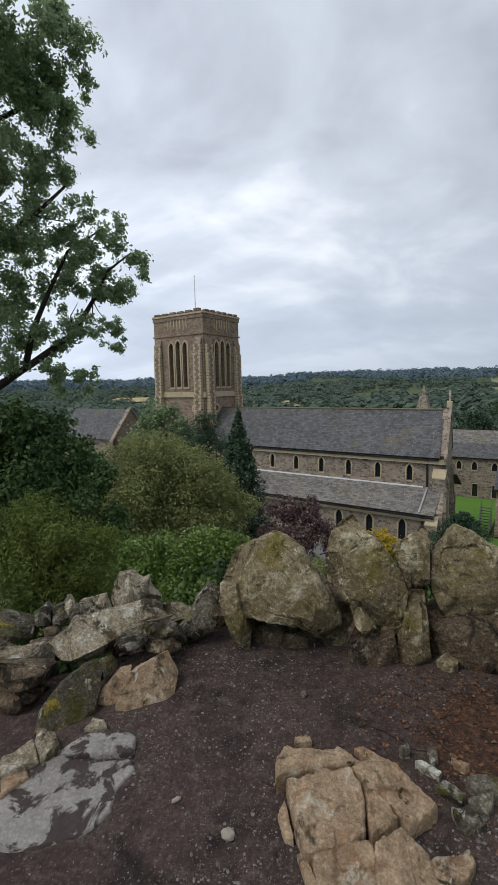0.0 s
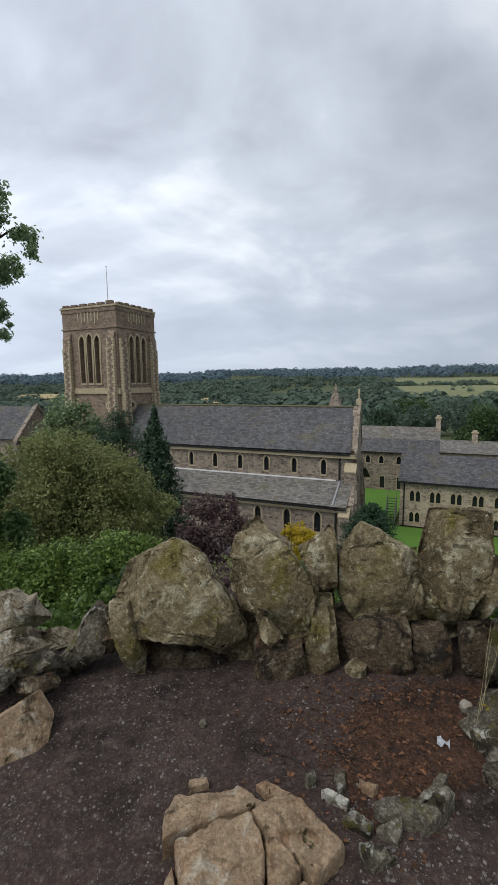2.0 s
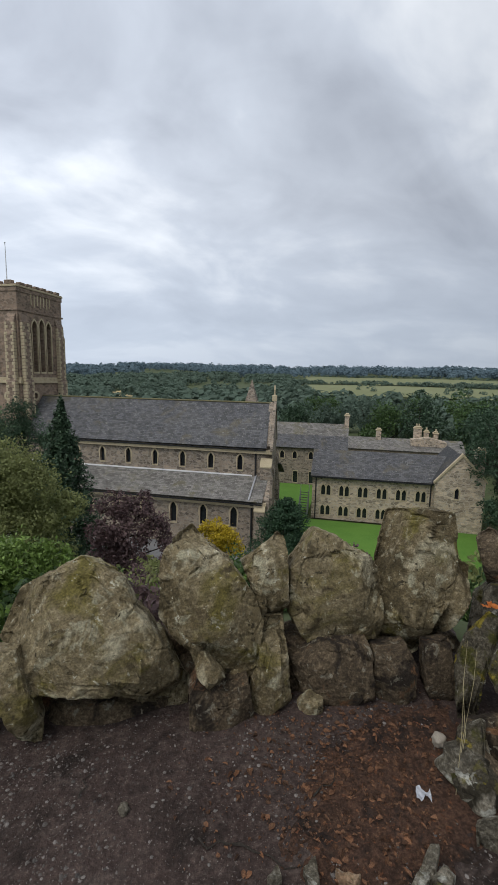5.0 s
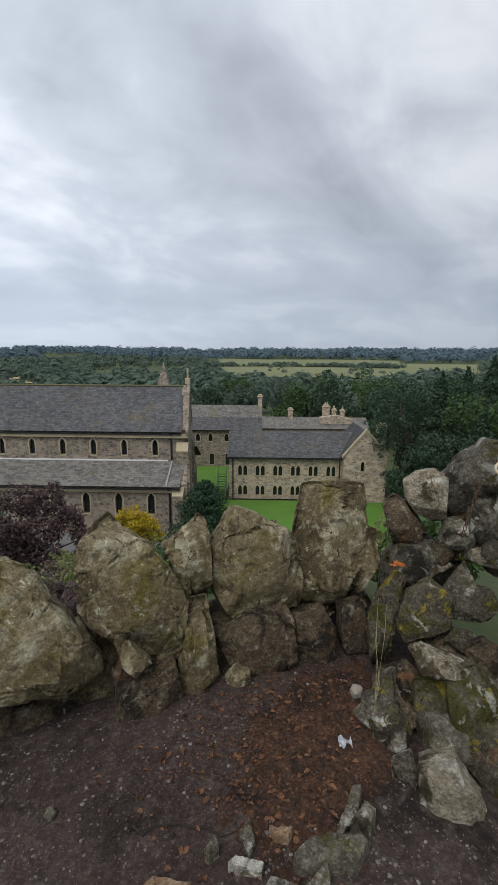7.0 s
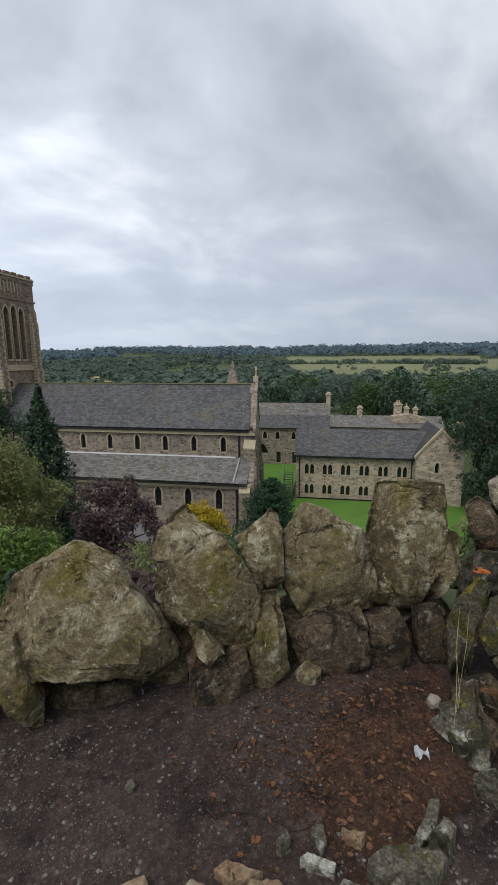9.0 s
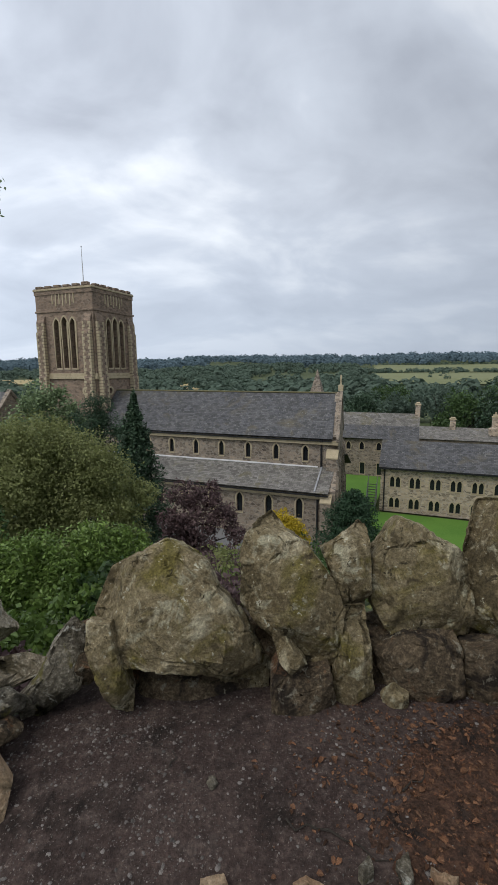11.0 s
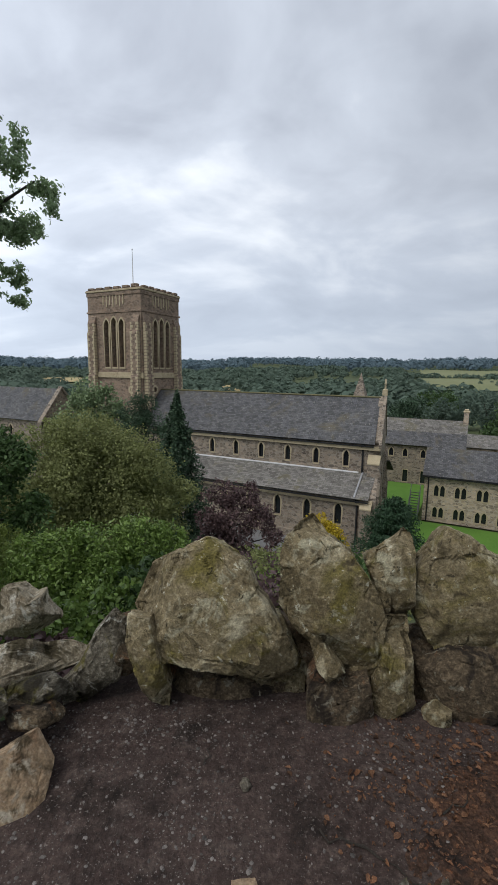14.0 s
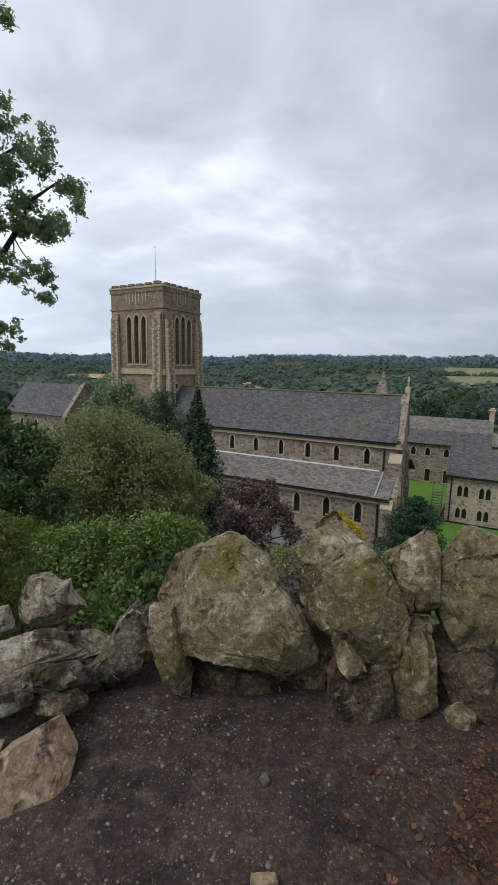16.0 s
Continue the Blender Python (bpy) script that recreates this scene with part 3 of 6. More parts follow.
def stone_look(name, pale, moss, worn, warm, dark):
    label, cat, group = LABELS[name]
    mat = M_BOULDER if name == "boulder" else M_WALLSTONE
    if name == "ground_stone":
        mat = M_PALE
    if pale:
        mat, label = M_PALE, "pale lichened slab in the dry-laid terrace wall"
    if moss:
        mat, label = M_MOSS, "dark stone grown with yellow-green moss in the wall"
    if worn:
        mat, label = M_WORN, "flat pale stone worn smooth, sunk in the dirt"
    if warm:
        mat = M_WARM
    # these stones carry the shade of their gaps in the colour
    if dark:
        mat, label = M_SHADED, "brown stone with shade put into its dark colour"
    return mat, label, cat, group


def stone(name, at, head, thick, prof, big=0, pale=0, moss=0, worn=0, warm=0, dark=0):
    mat, label, cat, group = stone_look(name, pale, moss, worn, warm, dark)
    ob, cx, cz = stone_mesh(name, prof, thick, mat, 34 if big else 18, 8)
    h = radians(head)
    ob.matrix_world = pose(at[0] + cx * math.cos(h), at[1] + cx * math.sin(h), cz, 0, 0, head)
    return tagged(ob, label, cat, group)


def boulder(at, head, lean, thick, prof, name="boulder", pale=0, moss=0, dark=0, warm=0, label=""):
    """A standing rock that leans back from the terrace by some degrees; its outline is drawn in its own plane."""
    mat, look_label, cat, group = stone_look(name, pale, moss, 0, warm, dark)
    high = max(q for _, q in prof) - min(q for _, q in prof)
    ob, cx, cz = stone_mesh(name, prof, thick, mat, 88 if high > 0.55 else 44, 7, 0.45 if lean >= 30 else 1.0, lean >= 30, 0.6)
    ob.matrix_world = pose(at[0], at[1], 0, -lean, 0, head) @ Matrix.Translation((cx, 0, cz))
    return tagged(ob, label or look_label, cat, group)


def bed_block(name, z, gx, gy, prof, mat, label="", parent=None):
    """A block of bedrock or a slab sunk in the dirt: a tilted, pitted top with broken edges over an outline (x, y)."""
    SEED[0] += 1
    cx, cy = sum(p for p, _ in prof) / len(prof), sum(q for _, q in prof) / len(prof)
    m = 84
    rs = ring_reach(prof, cx, cy, m)
    off = Vector((SEED[0] * 2.1, 0.7, SEED[0] * 1.9))
    lip = min(0.012, float(rs.min()) * 0.25)
    vs, fs = [], []
    rings = [(0.0, -0.12), (0.0, z - lip * 1.5)] + [(lip * a, z - lip * b) for a, b in ((0.3, 0.55), (1.0, 0.0))]
    steps = 9
    for r in range(len(rings) + steps):
        for k in range(m):
            a = 2 * math.pi * k / m
            edge = rs[k] * (1 + 0.05 * noise.noise(Vector((math.cos(a) * 3, math.sin(a) * 3, 0)) + off) + 0.03 * noise.noise(Vector((math.cos(a) * 9, math.sin(a) * 9, 0)) + off))
            if r < len(rings):
                d, h = edge - rings[r][0], rings[r][1]
            else:
                d, h = (edge - lip) * (1 - (r - len(rings) + 1) / (steps + 0.3)), z
            x, y = d * math.cos(a), d * math.sin(a)
            if r:
                q = Vector((x, y, 0)) + off
                h = max(-0.1, h + gx * x + gy * y)
                h += 0.02 * noise.fractal(q * 9, 0.8, 2.0, 5) * min(1.0, z / 0.05) + 0.012 * noise.cell(q * 13) * (z > 0.055)
                h += 0.003 * noise.noise(q * 60)
            vs.append((x, y, h))
    total = len(rings) + steps
    for r in range(total - 1):
        for k in range(m):
            j = (k + 1) % m
            fs.append((r * m + k, r * m + j, (r + 1) * m + j, (r + 1) * m + k))
    fs.append(tuple((total - 1) * m + k for k in range(m)))
    ob = link_mesh(name, vs, fs, mat, parent, smooth=True)
    ob.data.set_sharp_from_angle(angle=radians(30))
    ob.location = (cx, cy, 0)
    ob.scale = (1.03, 1.03, 1)
    if parent is not None:
        return ob
    _, cat, group = LABELS[name]
    if mat is M_WORN and not label:
        label = "flat pale stone worn smooth, sunk in the dirt"
    return tagged(ob, label or LABELS[name][0], cat, group)


def heap(n, place, sizes, seed, mats):
    """Rough stones packed behind and under the larger ones."""
    rng = random.Random(seed)
    for _ in range(n):
        x, y, z, head = place(rng)
        s = rng.uniform(*sizes)
        k = rng.randint(5, 7)
        prof = [(s * rng.uniform(0.7, 1.2) * math.cos(2 * math.pi * i / k), s * rng.uniform(0.5, 0.85) * math.sin(2 * math.pi * i / k)) for i in range(k)]
        mat = rng.choice(mats)
        ob, cx, cz = stone_mesh("wall_stone", prof, s * rng.uniform(0.5, 0.8), mat, 13, 9)
        ob.matrix_world = pose(x, y, max(z, s * 0.35), rng.uniform(-25, 25), rng.uniform(-25, 25), head + rng.uniform(-40, 40))
        tagged(ob, "mossy dark stone packed in the dry wall" if mat is M_MOSS else "rough grey stone packed in the dry wall", "stone", "stones of the dry wall")



# ---- abbey church ----
TURN = -29.08
ABBEY = pose(13.181, 49.87, 0, 0, 0, TURN)
G = -17.25
church = thing("abbey_church", "long brown rubble-stone abbey church with slate roofs", "church", ABBEY)
BAY = 3.58
CLERE = [0.2 - BAY * k for k in range(8)]
AISLE = [0.45 - BAY * k for k in range(8)]
XE, XW = 4.0, -29.4

loops = [lancet(a, -9.02, -7.2, 0.62) for a in CLERE]
pierced("clerestory_wall", [(XW, -10.4), (XE, -10.4), (XE, -6.1), (XW, -6.1)], loops, 0.7, M_RUBBLE, church, "y", 0.0)
for lp in loops:
    window(lp, 0.0, church)
loops = [lancet(a, -14.85, -12.5, 0.75) for a in AISLE]
pierced("aisle_wall", [(XW, G), (XE, G), (XE, -11.5), (XW, -11.5)], loops, 0.7, M_RUBBLE, church, "y", -3.5)
for lp in loops:
    window(lp, -3.5, church)
RIDGE = (4.5, -1.5)
# end gable, with a stepped raking coping and buttresses
pierced("gable_wall", [(-3.5, G), (12.5, G), (12.5, -11.5), (9.0, -9.6), (9.0, -6.0), (4.5, -1.2), (0.0, -6.0), (0.0, -9.6), (-3.5, -11.5)],
        [lancet(2.6, -12.5, -8.0, 1.0), lancet(4.5, -12.5, -7.0, 1.0), lancet(6.4, -12.5, -8.0, 1.0)], -0.8, M_RUBBLE, church, "x", XE)
for sgn in (-1, 1):
    prism("coping", [(4.5, -0.75), (4.5 + sgn * 5.1, -6.15), (4.5 + sgn * 5.1, -6.6), (4.5, -1.25)], "x", XE - 0.2, XE + 0.1, M_RUBBLE, church, "weathered stone gable coping")
bm = bmesh.new()
add_box(bm, XE - 0.45, XE + 0.15, 4.2, 4.8, -1.1, -0.35, 0.05)
add_box(bm, XE - 0.25, XE - 0.05, 4.4, 4.6, -0.35, 0.85)
add_box(bm, XE - 0.25, XE - 0.05, 4.12, 4.88, 0.25, 0.45)
part("gable_cross", bm, M_DRESSED, church, "small stone cross on the gable")
# roofs
slope("nave_roof", XW, XE - 0.66, -0.35, -6.35, 4.5, RIDGE[1], 0.16, M_SLATE, church, "grey weathered slate roof")
slope("nave_roof_back", XW, XE - 0.66, 9.35, -6.35, 4.5, RIDGE[1], 0.16, M_SLATE, church)
slope("aisle_roof", XW, XE - 0.3, -3.95, -11.75, 0.0, -9.75, 0.14, M_SLATE_OLD, church, "mottled old slate aisle roof", seed=8)
slope("aisle_roof_back", XW, XE - 0.3, 12.95, -11.75, 9.0, -9.75, 0.14, M_SLATE_OLD, church, seed=9)
box("ridge_cap", XW, XE - 0.66, 4.3, 4.7, RIDGE[1] + 0.1, RIDGE[1] + 0.28, M_MOSSROOF, church, "moss-grown ridge tiles", 0.05)
box("lead_flashing", XW, XE - 2.3, -0.18, -0.003, -9.8, -9.55, M_PALEPAINT, church, "pale lead flashing")
box("clerestory_cornice", XW, XE, -0.3, -0.003, -6.95, -6.5, M_DRESSED, church, "pale stone cornice")
box("clerestory_gutter", XW, XE - 0.7, -0.46, -0.31, -6.58, -6.44, M_DARK, church, "dark iron gutter")
box("aisle_cornice", XW, XE, -3.8, -3.503, -12.35, -11.95, M_DRESSED, church, "pale stone cornice")
box("aisle_gutter", XW, XE - 0.3, -4.1, -3.96, -11.98, -11.84, M_DARK, church, "dark iron gutter")
for x, y, z0, z1 in ((2.1, -0.1, -9.6, -6.4), (2.5, -3.62, G, -11.8)):
    box("downpipe", x - 0.09, x + 0.09, y - 0.12, y + 0.07, z0, z1, M_DARK, church, "black iron downpipe", 0.03)
    box("rain_hopper", x - 0.22, x + 0.22, y - 0.2, y + 0.08, z1 - 0.35, z1, M_DARK, church, "black rainwater hopper", 0.05)
prism("roof_hip_lead", [(-3.9, -11.55), (-0.05, -9.58), (-0.05, -9.48), (-3.9, -11.45)], "x", 2.1, 2.28, M_LEAD, church, "grey lead strip on the slates")
# stepped buttresses at the end and down the aisle
for x0, x1, y0, y1, z1, drop in ((2.9, XE + 0.02, -4.15, -3.5, -11.9, 0.8), (2.75, XE + 0.02, -0.62, 0.0, -7.6, 0.9)):
    prism("buttress", [(y0, G if y0 < -2 else -10.8), (y1, G if y0 < -2 else -10.8), (y1, z1), (y0, z1 - drop)], "x", x0, x1, M_RUBBLE, church)
    prism("buttress_cap", [(y0 - 0.06, z1 - drop), (y1, z1 - 0.02), (y1, z1 + 0.14), (y0 - 0.06, z1 - drop + 0.14)], "x", x0 - 0.05, x1 + 0.05, M_DRESSED, church, "sloped pale capstone")
for y in (-3.0, 0.4, 8.0, 11.2):
    prism("end_buttress", [(XE, G), (XE + 0.5, G), (XE + 0.5, -13.0), (XE + 0.3, -12.4), (XE + 0.3, -9.0), (XE, -8.2)], "y", y, y + 0.9, M_RUBBLE, church)
box("plinth", XW, XE + 0.1, -3.68, -3.503, G, G + 0.9, M_RUBBLE, church)
# the end of the nave stands slightly askew
for ob in church.children:
    if ob.name.split(".")[0] in ("gable_wall", "coping", "gable_cross", "end_buttress"):
        for v in ob.data.vertices:
            v.co.x -= 0.11 * v.co.y
    elif ob.name in ("nave_roof", "nave_roof_back", "ridge_cap"):
        for v in ob.data.vertices:
            v.co.x -= 0.11 * v.co.y * max(0.0, (v.co.x - XE + 6) / 6)
# ventilator spirelet beyond the ridge
bm = bmesh.new()
base = [bm.verts.new((-1.2 + dx, 12 + dy, -3.4)) for dx, dy in ((-1.25, -1.25), (1.25, -1.25), (1.25, 1.25), (-1.25, 1.25))]
tip = bm.verts.new((-1.2, 12, 1.55))
for i in range(4):
    bm.faces.new((base[i], base[(i + 1) % 4], tip))
bm.faces.new(base[::-1])
spirelet = thing("spirelet", "small weathered stone pyramid spirelet behind the nave", "spire", ABBEY)
part("cap", bm, M_RUBBLE, spirelet)
box("stage", -2.3, -0.1, 10.9, 13.1, G, -3.4, M_RUBBLE, spirelet)

# ---- bell tower ----
tower = thing("bell_tower", "massive square brown stone bell tower with louvred lancets", "tower", ABBEY)
X0, X1, Y0, Y1, TOP = -39.5, -29.5, 0.45, 9.35, 13.0
XM, YM = (X0 + X1) / 2, (Y0 + Y1) / 2
for axis, lo, hi, at, dep in (("y", X0, X1, Y0, 1.0), ("y", X0, X1, Y1, -1.0), ("x", Y0 + 1, Y1 - 1, X1, -1.0), ("x", Y0 + 1, Y1 - 1, X0, 1.0)):
    mid = (lo + hi) / 2
    lps = [lancet(mid + dx, 1.9, top, 1.0) for dx, top in ((-1.42, 8.7), (0, 8.95), (1.42, 8.7))]
    eyes = [round_hole(mid - 1.8 if axis == "x" else mid + 3.1, -1.35, 0.42)]
    pierced("wall", [(lo, G), (hi, G), (hi, TOP - 1.0), (lo, TOP - 1.0)], lps + eyes, dep, M_TOWER, tower, axis, at)
    side = -1 if dep > 0 else 1
    for lp in lps:
        window(lp, at, tower, axis, 0.24, 0.1, side, glass=False)
        cx = sum(p for p, _ in lp) / len(lp)
        if side == -1 or axis == "x":
            bm = bmesh.new()
            if axis == "y":
                add_box(bm, cx - 0.16, cx + 0.16, at + 0.45, at + 0.75, 1.9, 8.3)
            else:
                add_box(bm, at - 0.75, at - 0.45, cx - 0.16, cx + 0.16, 1.9, 8.3)
            part("mullion", bm, M_DRESSED, tower, "slim buff stone mullion")
    for e in eyes:
        window(e, at, tower, axis, 0.26, 0.08, side, deep=0.4)
    lo2, hi2 = (lo, hi) if axis == "y" else (lo - 1, hi + 1)
    d = 0.14 * side
    for nm, z0, z1, mat, pr in (("string_course", 0.35, 0.75, M_DRESSED, 0.22), ("sill_band", 0.75, 1.15, M_DRESSED, 0.12), ("weathering", 9.6, 9.85, M_TOWER, 0.10), ("parapet_string", 12.55, 12.8, M_DRESSED, 0.2)):
        a0, a1 = (at, at + side * pr) if side > 0 else (at + side * pr, at)
        if axis == "y":
            box(nm, lo2 - 0.2, hi2 + 0.2, a0, a1, z0, z1, mat, tower, "", 0.03)
        else:
            box(nm, a0, a1, lo2, hi2, z0, z1, mat, tower, "", 0.03)
    # blind arcade under the parapet
    for k in range(-3, 4):
        if axis == "y":
            box("arcade_stone", mid + k * 0.62 - 0.09, mid + k * 0.62 + 0.09, min(at, at + side * 0.07), max(at, at + side * 0.07), 10.4 + 0.3 * (k % 2), 12.3, M_DRESSED, tower, "buff blind arcade shaft")
        else:
            box("arcade_stone", min(at, at + side * 0.07), max(at, at + side * 0.07), mid + k * 0.62 - 0.09, mid + k * 0.62 + 0.09, 10.4 + 0.3 * (k % 2), 12.3, M_DRESSED, tower, "buff blind arcade shaft")
# parapet with low battlements
bm = bmesh.new()
for y0, y1 in ((Y0 - 0.1, Y0 + 0.6), (Y1 - 0.6, Y1 + 0.1)):
    add_box(bm, X0 - 0.1, X1 + 0.1, y0, y1, TOP - 1.0, TOP - 0.1)
for x0, x1 in ((X0 - 0.1, X0 + 0.6), (X1 - 0.6, X1 + 0.1)):
    add_box(bm, x0, x1, Y0 + 0.6, Y1 - 0.6, TOP - 1.0, TOP - 0.1)
part("parapet", bm, M_TOWER, tower)
rr = random.Random(4)
for k in range(6):
    x = X0 + 0.3 + k * 1.62
    for y in (Y0 - 0.16, Y1 - 0.5):
        box("merlon", x, x + 1.05, y, y + 0.66, TOP - 0.1, TOP + 0.22 + 0.14 * (k == 5) + rr.uniform(-0.03, 0.03), M_TOWER, tower, "", 0.05)
    y = Y0 + 0.6 + k * 1.4
    for x in (X0 - 0.16, X1 - 0.5):
        box("merlon", x, x + 0.66, y, y + 0.9, TOP - 0.1, TOP + 0.2 + rr.uniform(-0.03, 0.03), M_TOWER, tower, "", 0.05)
box("tower_roof", X0 + 0.6, X1 - 0.6, Y0 + 0.6, Y1 - 0.6, TOP - 1.3, TOP - 1.0, M_LEAD, tower, "flat lead roof behind the parapet")


QUOINS = {}


def quoin_block(dims):
    key = tuple(round(v, 3) for v in dims)
    if key not in QUOINS:
        bm = bmesh.new()
        add_box(bm, -dims[0] / 2, dims[0] / 2, -dims[1] / 2, dims[1] / 2, -dims[2] / 2, dims[2] / 2, 0.03)
        me = bpy.data.meshes.new("quoin")
        bm.to_mesh(me)
        bm.free()
        me.materials.append(M_DRESSED)
        QUOINS[key] = me
    return QUOINS[key]


def corner_buttress(cx, cy, sx, sy):
    """A pair of set-back angle buttresses with sloped caps and alternating buff quoins."""
    for along in ("x", "y"):
        if along == "x":
            lo, hi = (cx - 1.35, cx) if sx > 0 else (cx, cx + 1.35)
            lo, hi = lo - 0.25 * sx, hi - 0.25 * sx
            out = [(cy, G), (cy + sy * 0.75, G), (cy + sy * 0.75, 0.5), (cy + sy * 0.6, 0.9), (cy + sy * 0.6, 6.6), (cy + sy * 0.42, 7.2), (cy + sy * 0.42, 8.3), (cy, 9.3)]
            body = prism("buttress", out, "x", lo, hi, M_TOWER, tower)
        else:
            lo, hi = (cy - 1.35, cy) if sy > 0 else (cy, cy + 1.35)
            lo, hi = lo - 0.25 * sy, hi - 0.25 * sy
            out = [(cx, G), (cx + sx * 0.75, G), (cx + sx * 0.75, 0.5), (cx + sx * 0.6, 0.9), (cx + sx * 0.6, 6.6), (cx + sx * 0.42, 7.2), (cx + sx * 0.42, 8.3), (cx, 9.3)]
            body = prism("buttress", out, "y", lo, hi, M_TOWER, tower)
        if sx < 0 and sy > 0:
            continue
        z, k = -4.0, 0
        while z < 8.0:
            depth = 0.46 if z > 6.5 else 0.63 if z > 0.6 else 0.78
            for edge in (lo, hi):
                wide = 0.46 if (k + (edge == hi)) % 2 else 0.24
                if along == "x":
                    x, y = (edge + wide / 2 - 0.02 if edge == lo else edge - wide / 2 + 0.02), cy + sy * (depth / 2 + 0.05)
                    dims = (wide, depth - 0.1, 0.37)
                else:
                    x, y = cx + sx * (depth / 2 + 0.05), (edge + wide / 2 - 0.02 if edge == lo else edge - wide / 2 + 0.02)
                    dims = (depth - 0.1, wide, 0.37)
                q = new("quoin", quoin_block(dims))
                q.parent = body
                q.location = (x, y, z + 0.19)
            z += 0.42
            k += 1


for cx, sx in ((X0, -1), (X1, 1)):
    for cy, sy in ((Y0, -1), (Y1, 1)):
        corner_buttress(cx, cy, sx, sy)
pole = thing("flagpole", "thin bare white flagpole on the tower roof", "flagpole", ABBEY)
bm = bmesh.new()
tube(bm, [(XM - 0.1, YM, TOP - 1.0), (XM - 0.1, YM, 16.0), (XM - 0.1, YM, 19.2)], [0.09, 0.07, 0.04], 8)
part("pole", bm, M_PALEPAINT, pole)
bm = bmesh.new()
bmesh.ops.create_uvsphere(bm, u_segments=8, v_segments=6, radius=0.11, matrix=Matrix.Translation((XM - 0.1, YM, 19.25)))
part("finial", bm, M_PALEPAINT, pole)

# ---- choir wing beyond the tower ----
choir = thing("choir_wing", "slate-roofed stone wing of the abbey behind trees", "church wing", ABBEY)
pierced("wall", [(-66, G), (-50.2, G), (-50.2, -6.8), (-66, -6.8)], [lancet(-58.5, -9.9, -8.0, 0.8), lancet(-62.5, -9.9, -8.0, 0.8)], 0.7, M_RUBBLE, choir, "y", 0.0)
for a in (-58.5, -62.5):
    window(lancet(a, -9.9, -8.0, 0.8), 0.0, choir)
pierced("gable_wall", [(0.0, G), (8.0, G), (8.0, -6.8), (4.0, -1.9), (0.0, -6.8)], [lancet(2.4, -10.5, -7.6, 0.8), lancet(4.0, -10.5, -6.9, 0.8)], -0.7, M_RUBBLE, choir, "x", -50.2)
slope("roof", -66.4, -50.9, -0.4, -7.1, 4.0, -1.95, 0.16, M_SLATE, choir, "grey slate roof", seed=14)
slope("roof_back", -66.4, -50.9, 8.4, -7.1, 4.0, -1.95, 0.16, M_SLATE, choir, seed=15)
for sgn in (-1, 1):
    prism("coping", [(4.0, -1.45), (4.0 + sgn * 4.6, -7.1), (4.0 + sgn * 4.6, -7.5), (4.0, -1.95)], "x", -50.85, -49.95, M_RUBBLE, choir, "weathered stone gable coping")
box("cornice", -66, -50.2, -0.2, -0.003, -7.2, -6.9, M_DRESSED, choir)

# ---- guest house ----
guest = thing("guest_house", "two-storey buff stone monastery range with paired arched windows", "house", ABBEY)
GX0, GX1, GY, GE = 8.0, 23.5, 10.0, -11.15
ups = [9.85 + 2.44 * k for k in range(6)]
holes = []
for c in ups:
    for dx in (-0.36, 0.36):
        holes.append(lancet(c + dx, -13.9, -12.45, 0.52))
        holes.append(lancet(c + dx, -16.7, -15.3, 0.52))
pierced("front_wall", [(GX0, G), (GX1, G), (GX1, GE), (GX0, GE)], holes, 0.6, M_GUEST, guest, "y", GY)
for c in ups:
    for z0, z1 in ((-13.9, -12.45), (-16.7, -15.3)):
        w = new("window")
        w.parent = guest
        pr = [lancet(c + dx, z0, z1, 0.52) for dx in (-0.36, 0.36)]
        out = [(c - 0.78, z0 - 0.12), (c + 0.78, z0 - 0.12), (c + 0.78, z1 - 0.35), (c + 0.36, z1 + 0.16), (c, z1 - 0.12), (c - 0.36, z1 + 0.16), (c - 0.78, z1 - 0.35)]
        pierced("surround", out, pr, 0.14, M_DRESSED, w, "y", GY - 0.04, "pale dressed stone surround")
        for lp in pr:
            link_mesh("pane", [(p, GY + 0.25, q) for p, q in grow(lp, 0.04)], [list(range(len(lp)))], M_GLASS, w, "dark glass")
pierced("end_wall", [(GY + 0.6, G), (GY + 8.0, G), (GY + 8.0, GE), (GY + 4.0, -8.5), (GY + 0.6, GE)], [], 0.6, M_GUEST, guest, "x", GX0)
box("back_wall", GX0 + 0.6, GX1, GY + 7.4, GY + 8.0, G, GE, M_GUEST, guest)
slope("roof", GX0 - 0.25, GX1 + 2.4, GY - 0.4, GE - 0.2, GY + 4.0, -8.35, 0.16, M_SLATE, guest, "dark grey slate roof", seed=20)
slope("roof_back", GX0 - 0.25, GX1 + 2.4, GY + 8.4, GE - 0.2, GY + 4.0, -8.35, 0.16, M_SLATE, guest, seed=21)
box("eave_gutter", GX0 - 0.2, GX1 - 0.1, GY - 0.55, GY - 0.4, GE - 0.3, GE - 0.18, M_DARK, guest, "dark gutter")
for x in (8.5, 23.2):
    box("downpipe", x - 0.08, x + 0.08, GY - 0.16, GY - 0.01, G, GE - 0.25, M_DARK, guest, "black iron downpipe", 0.02)
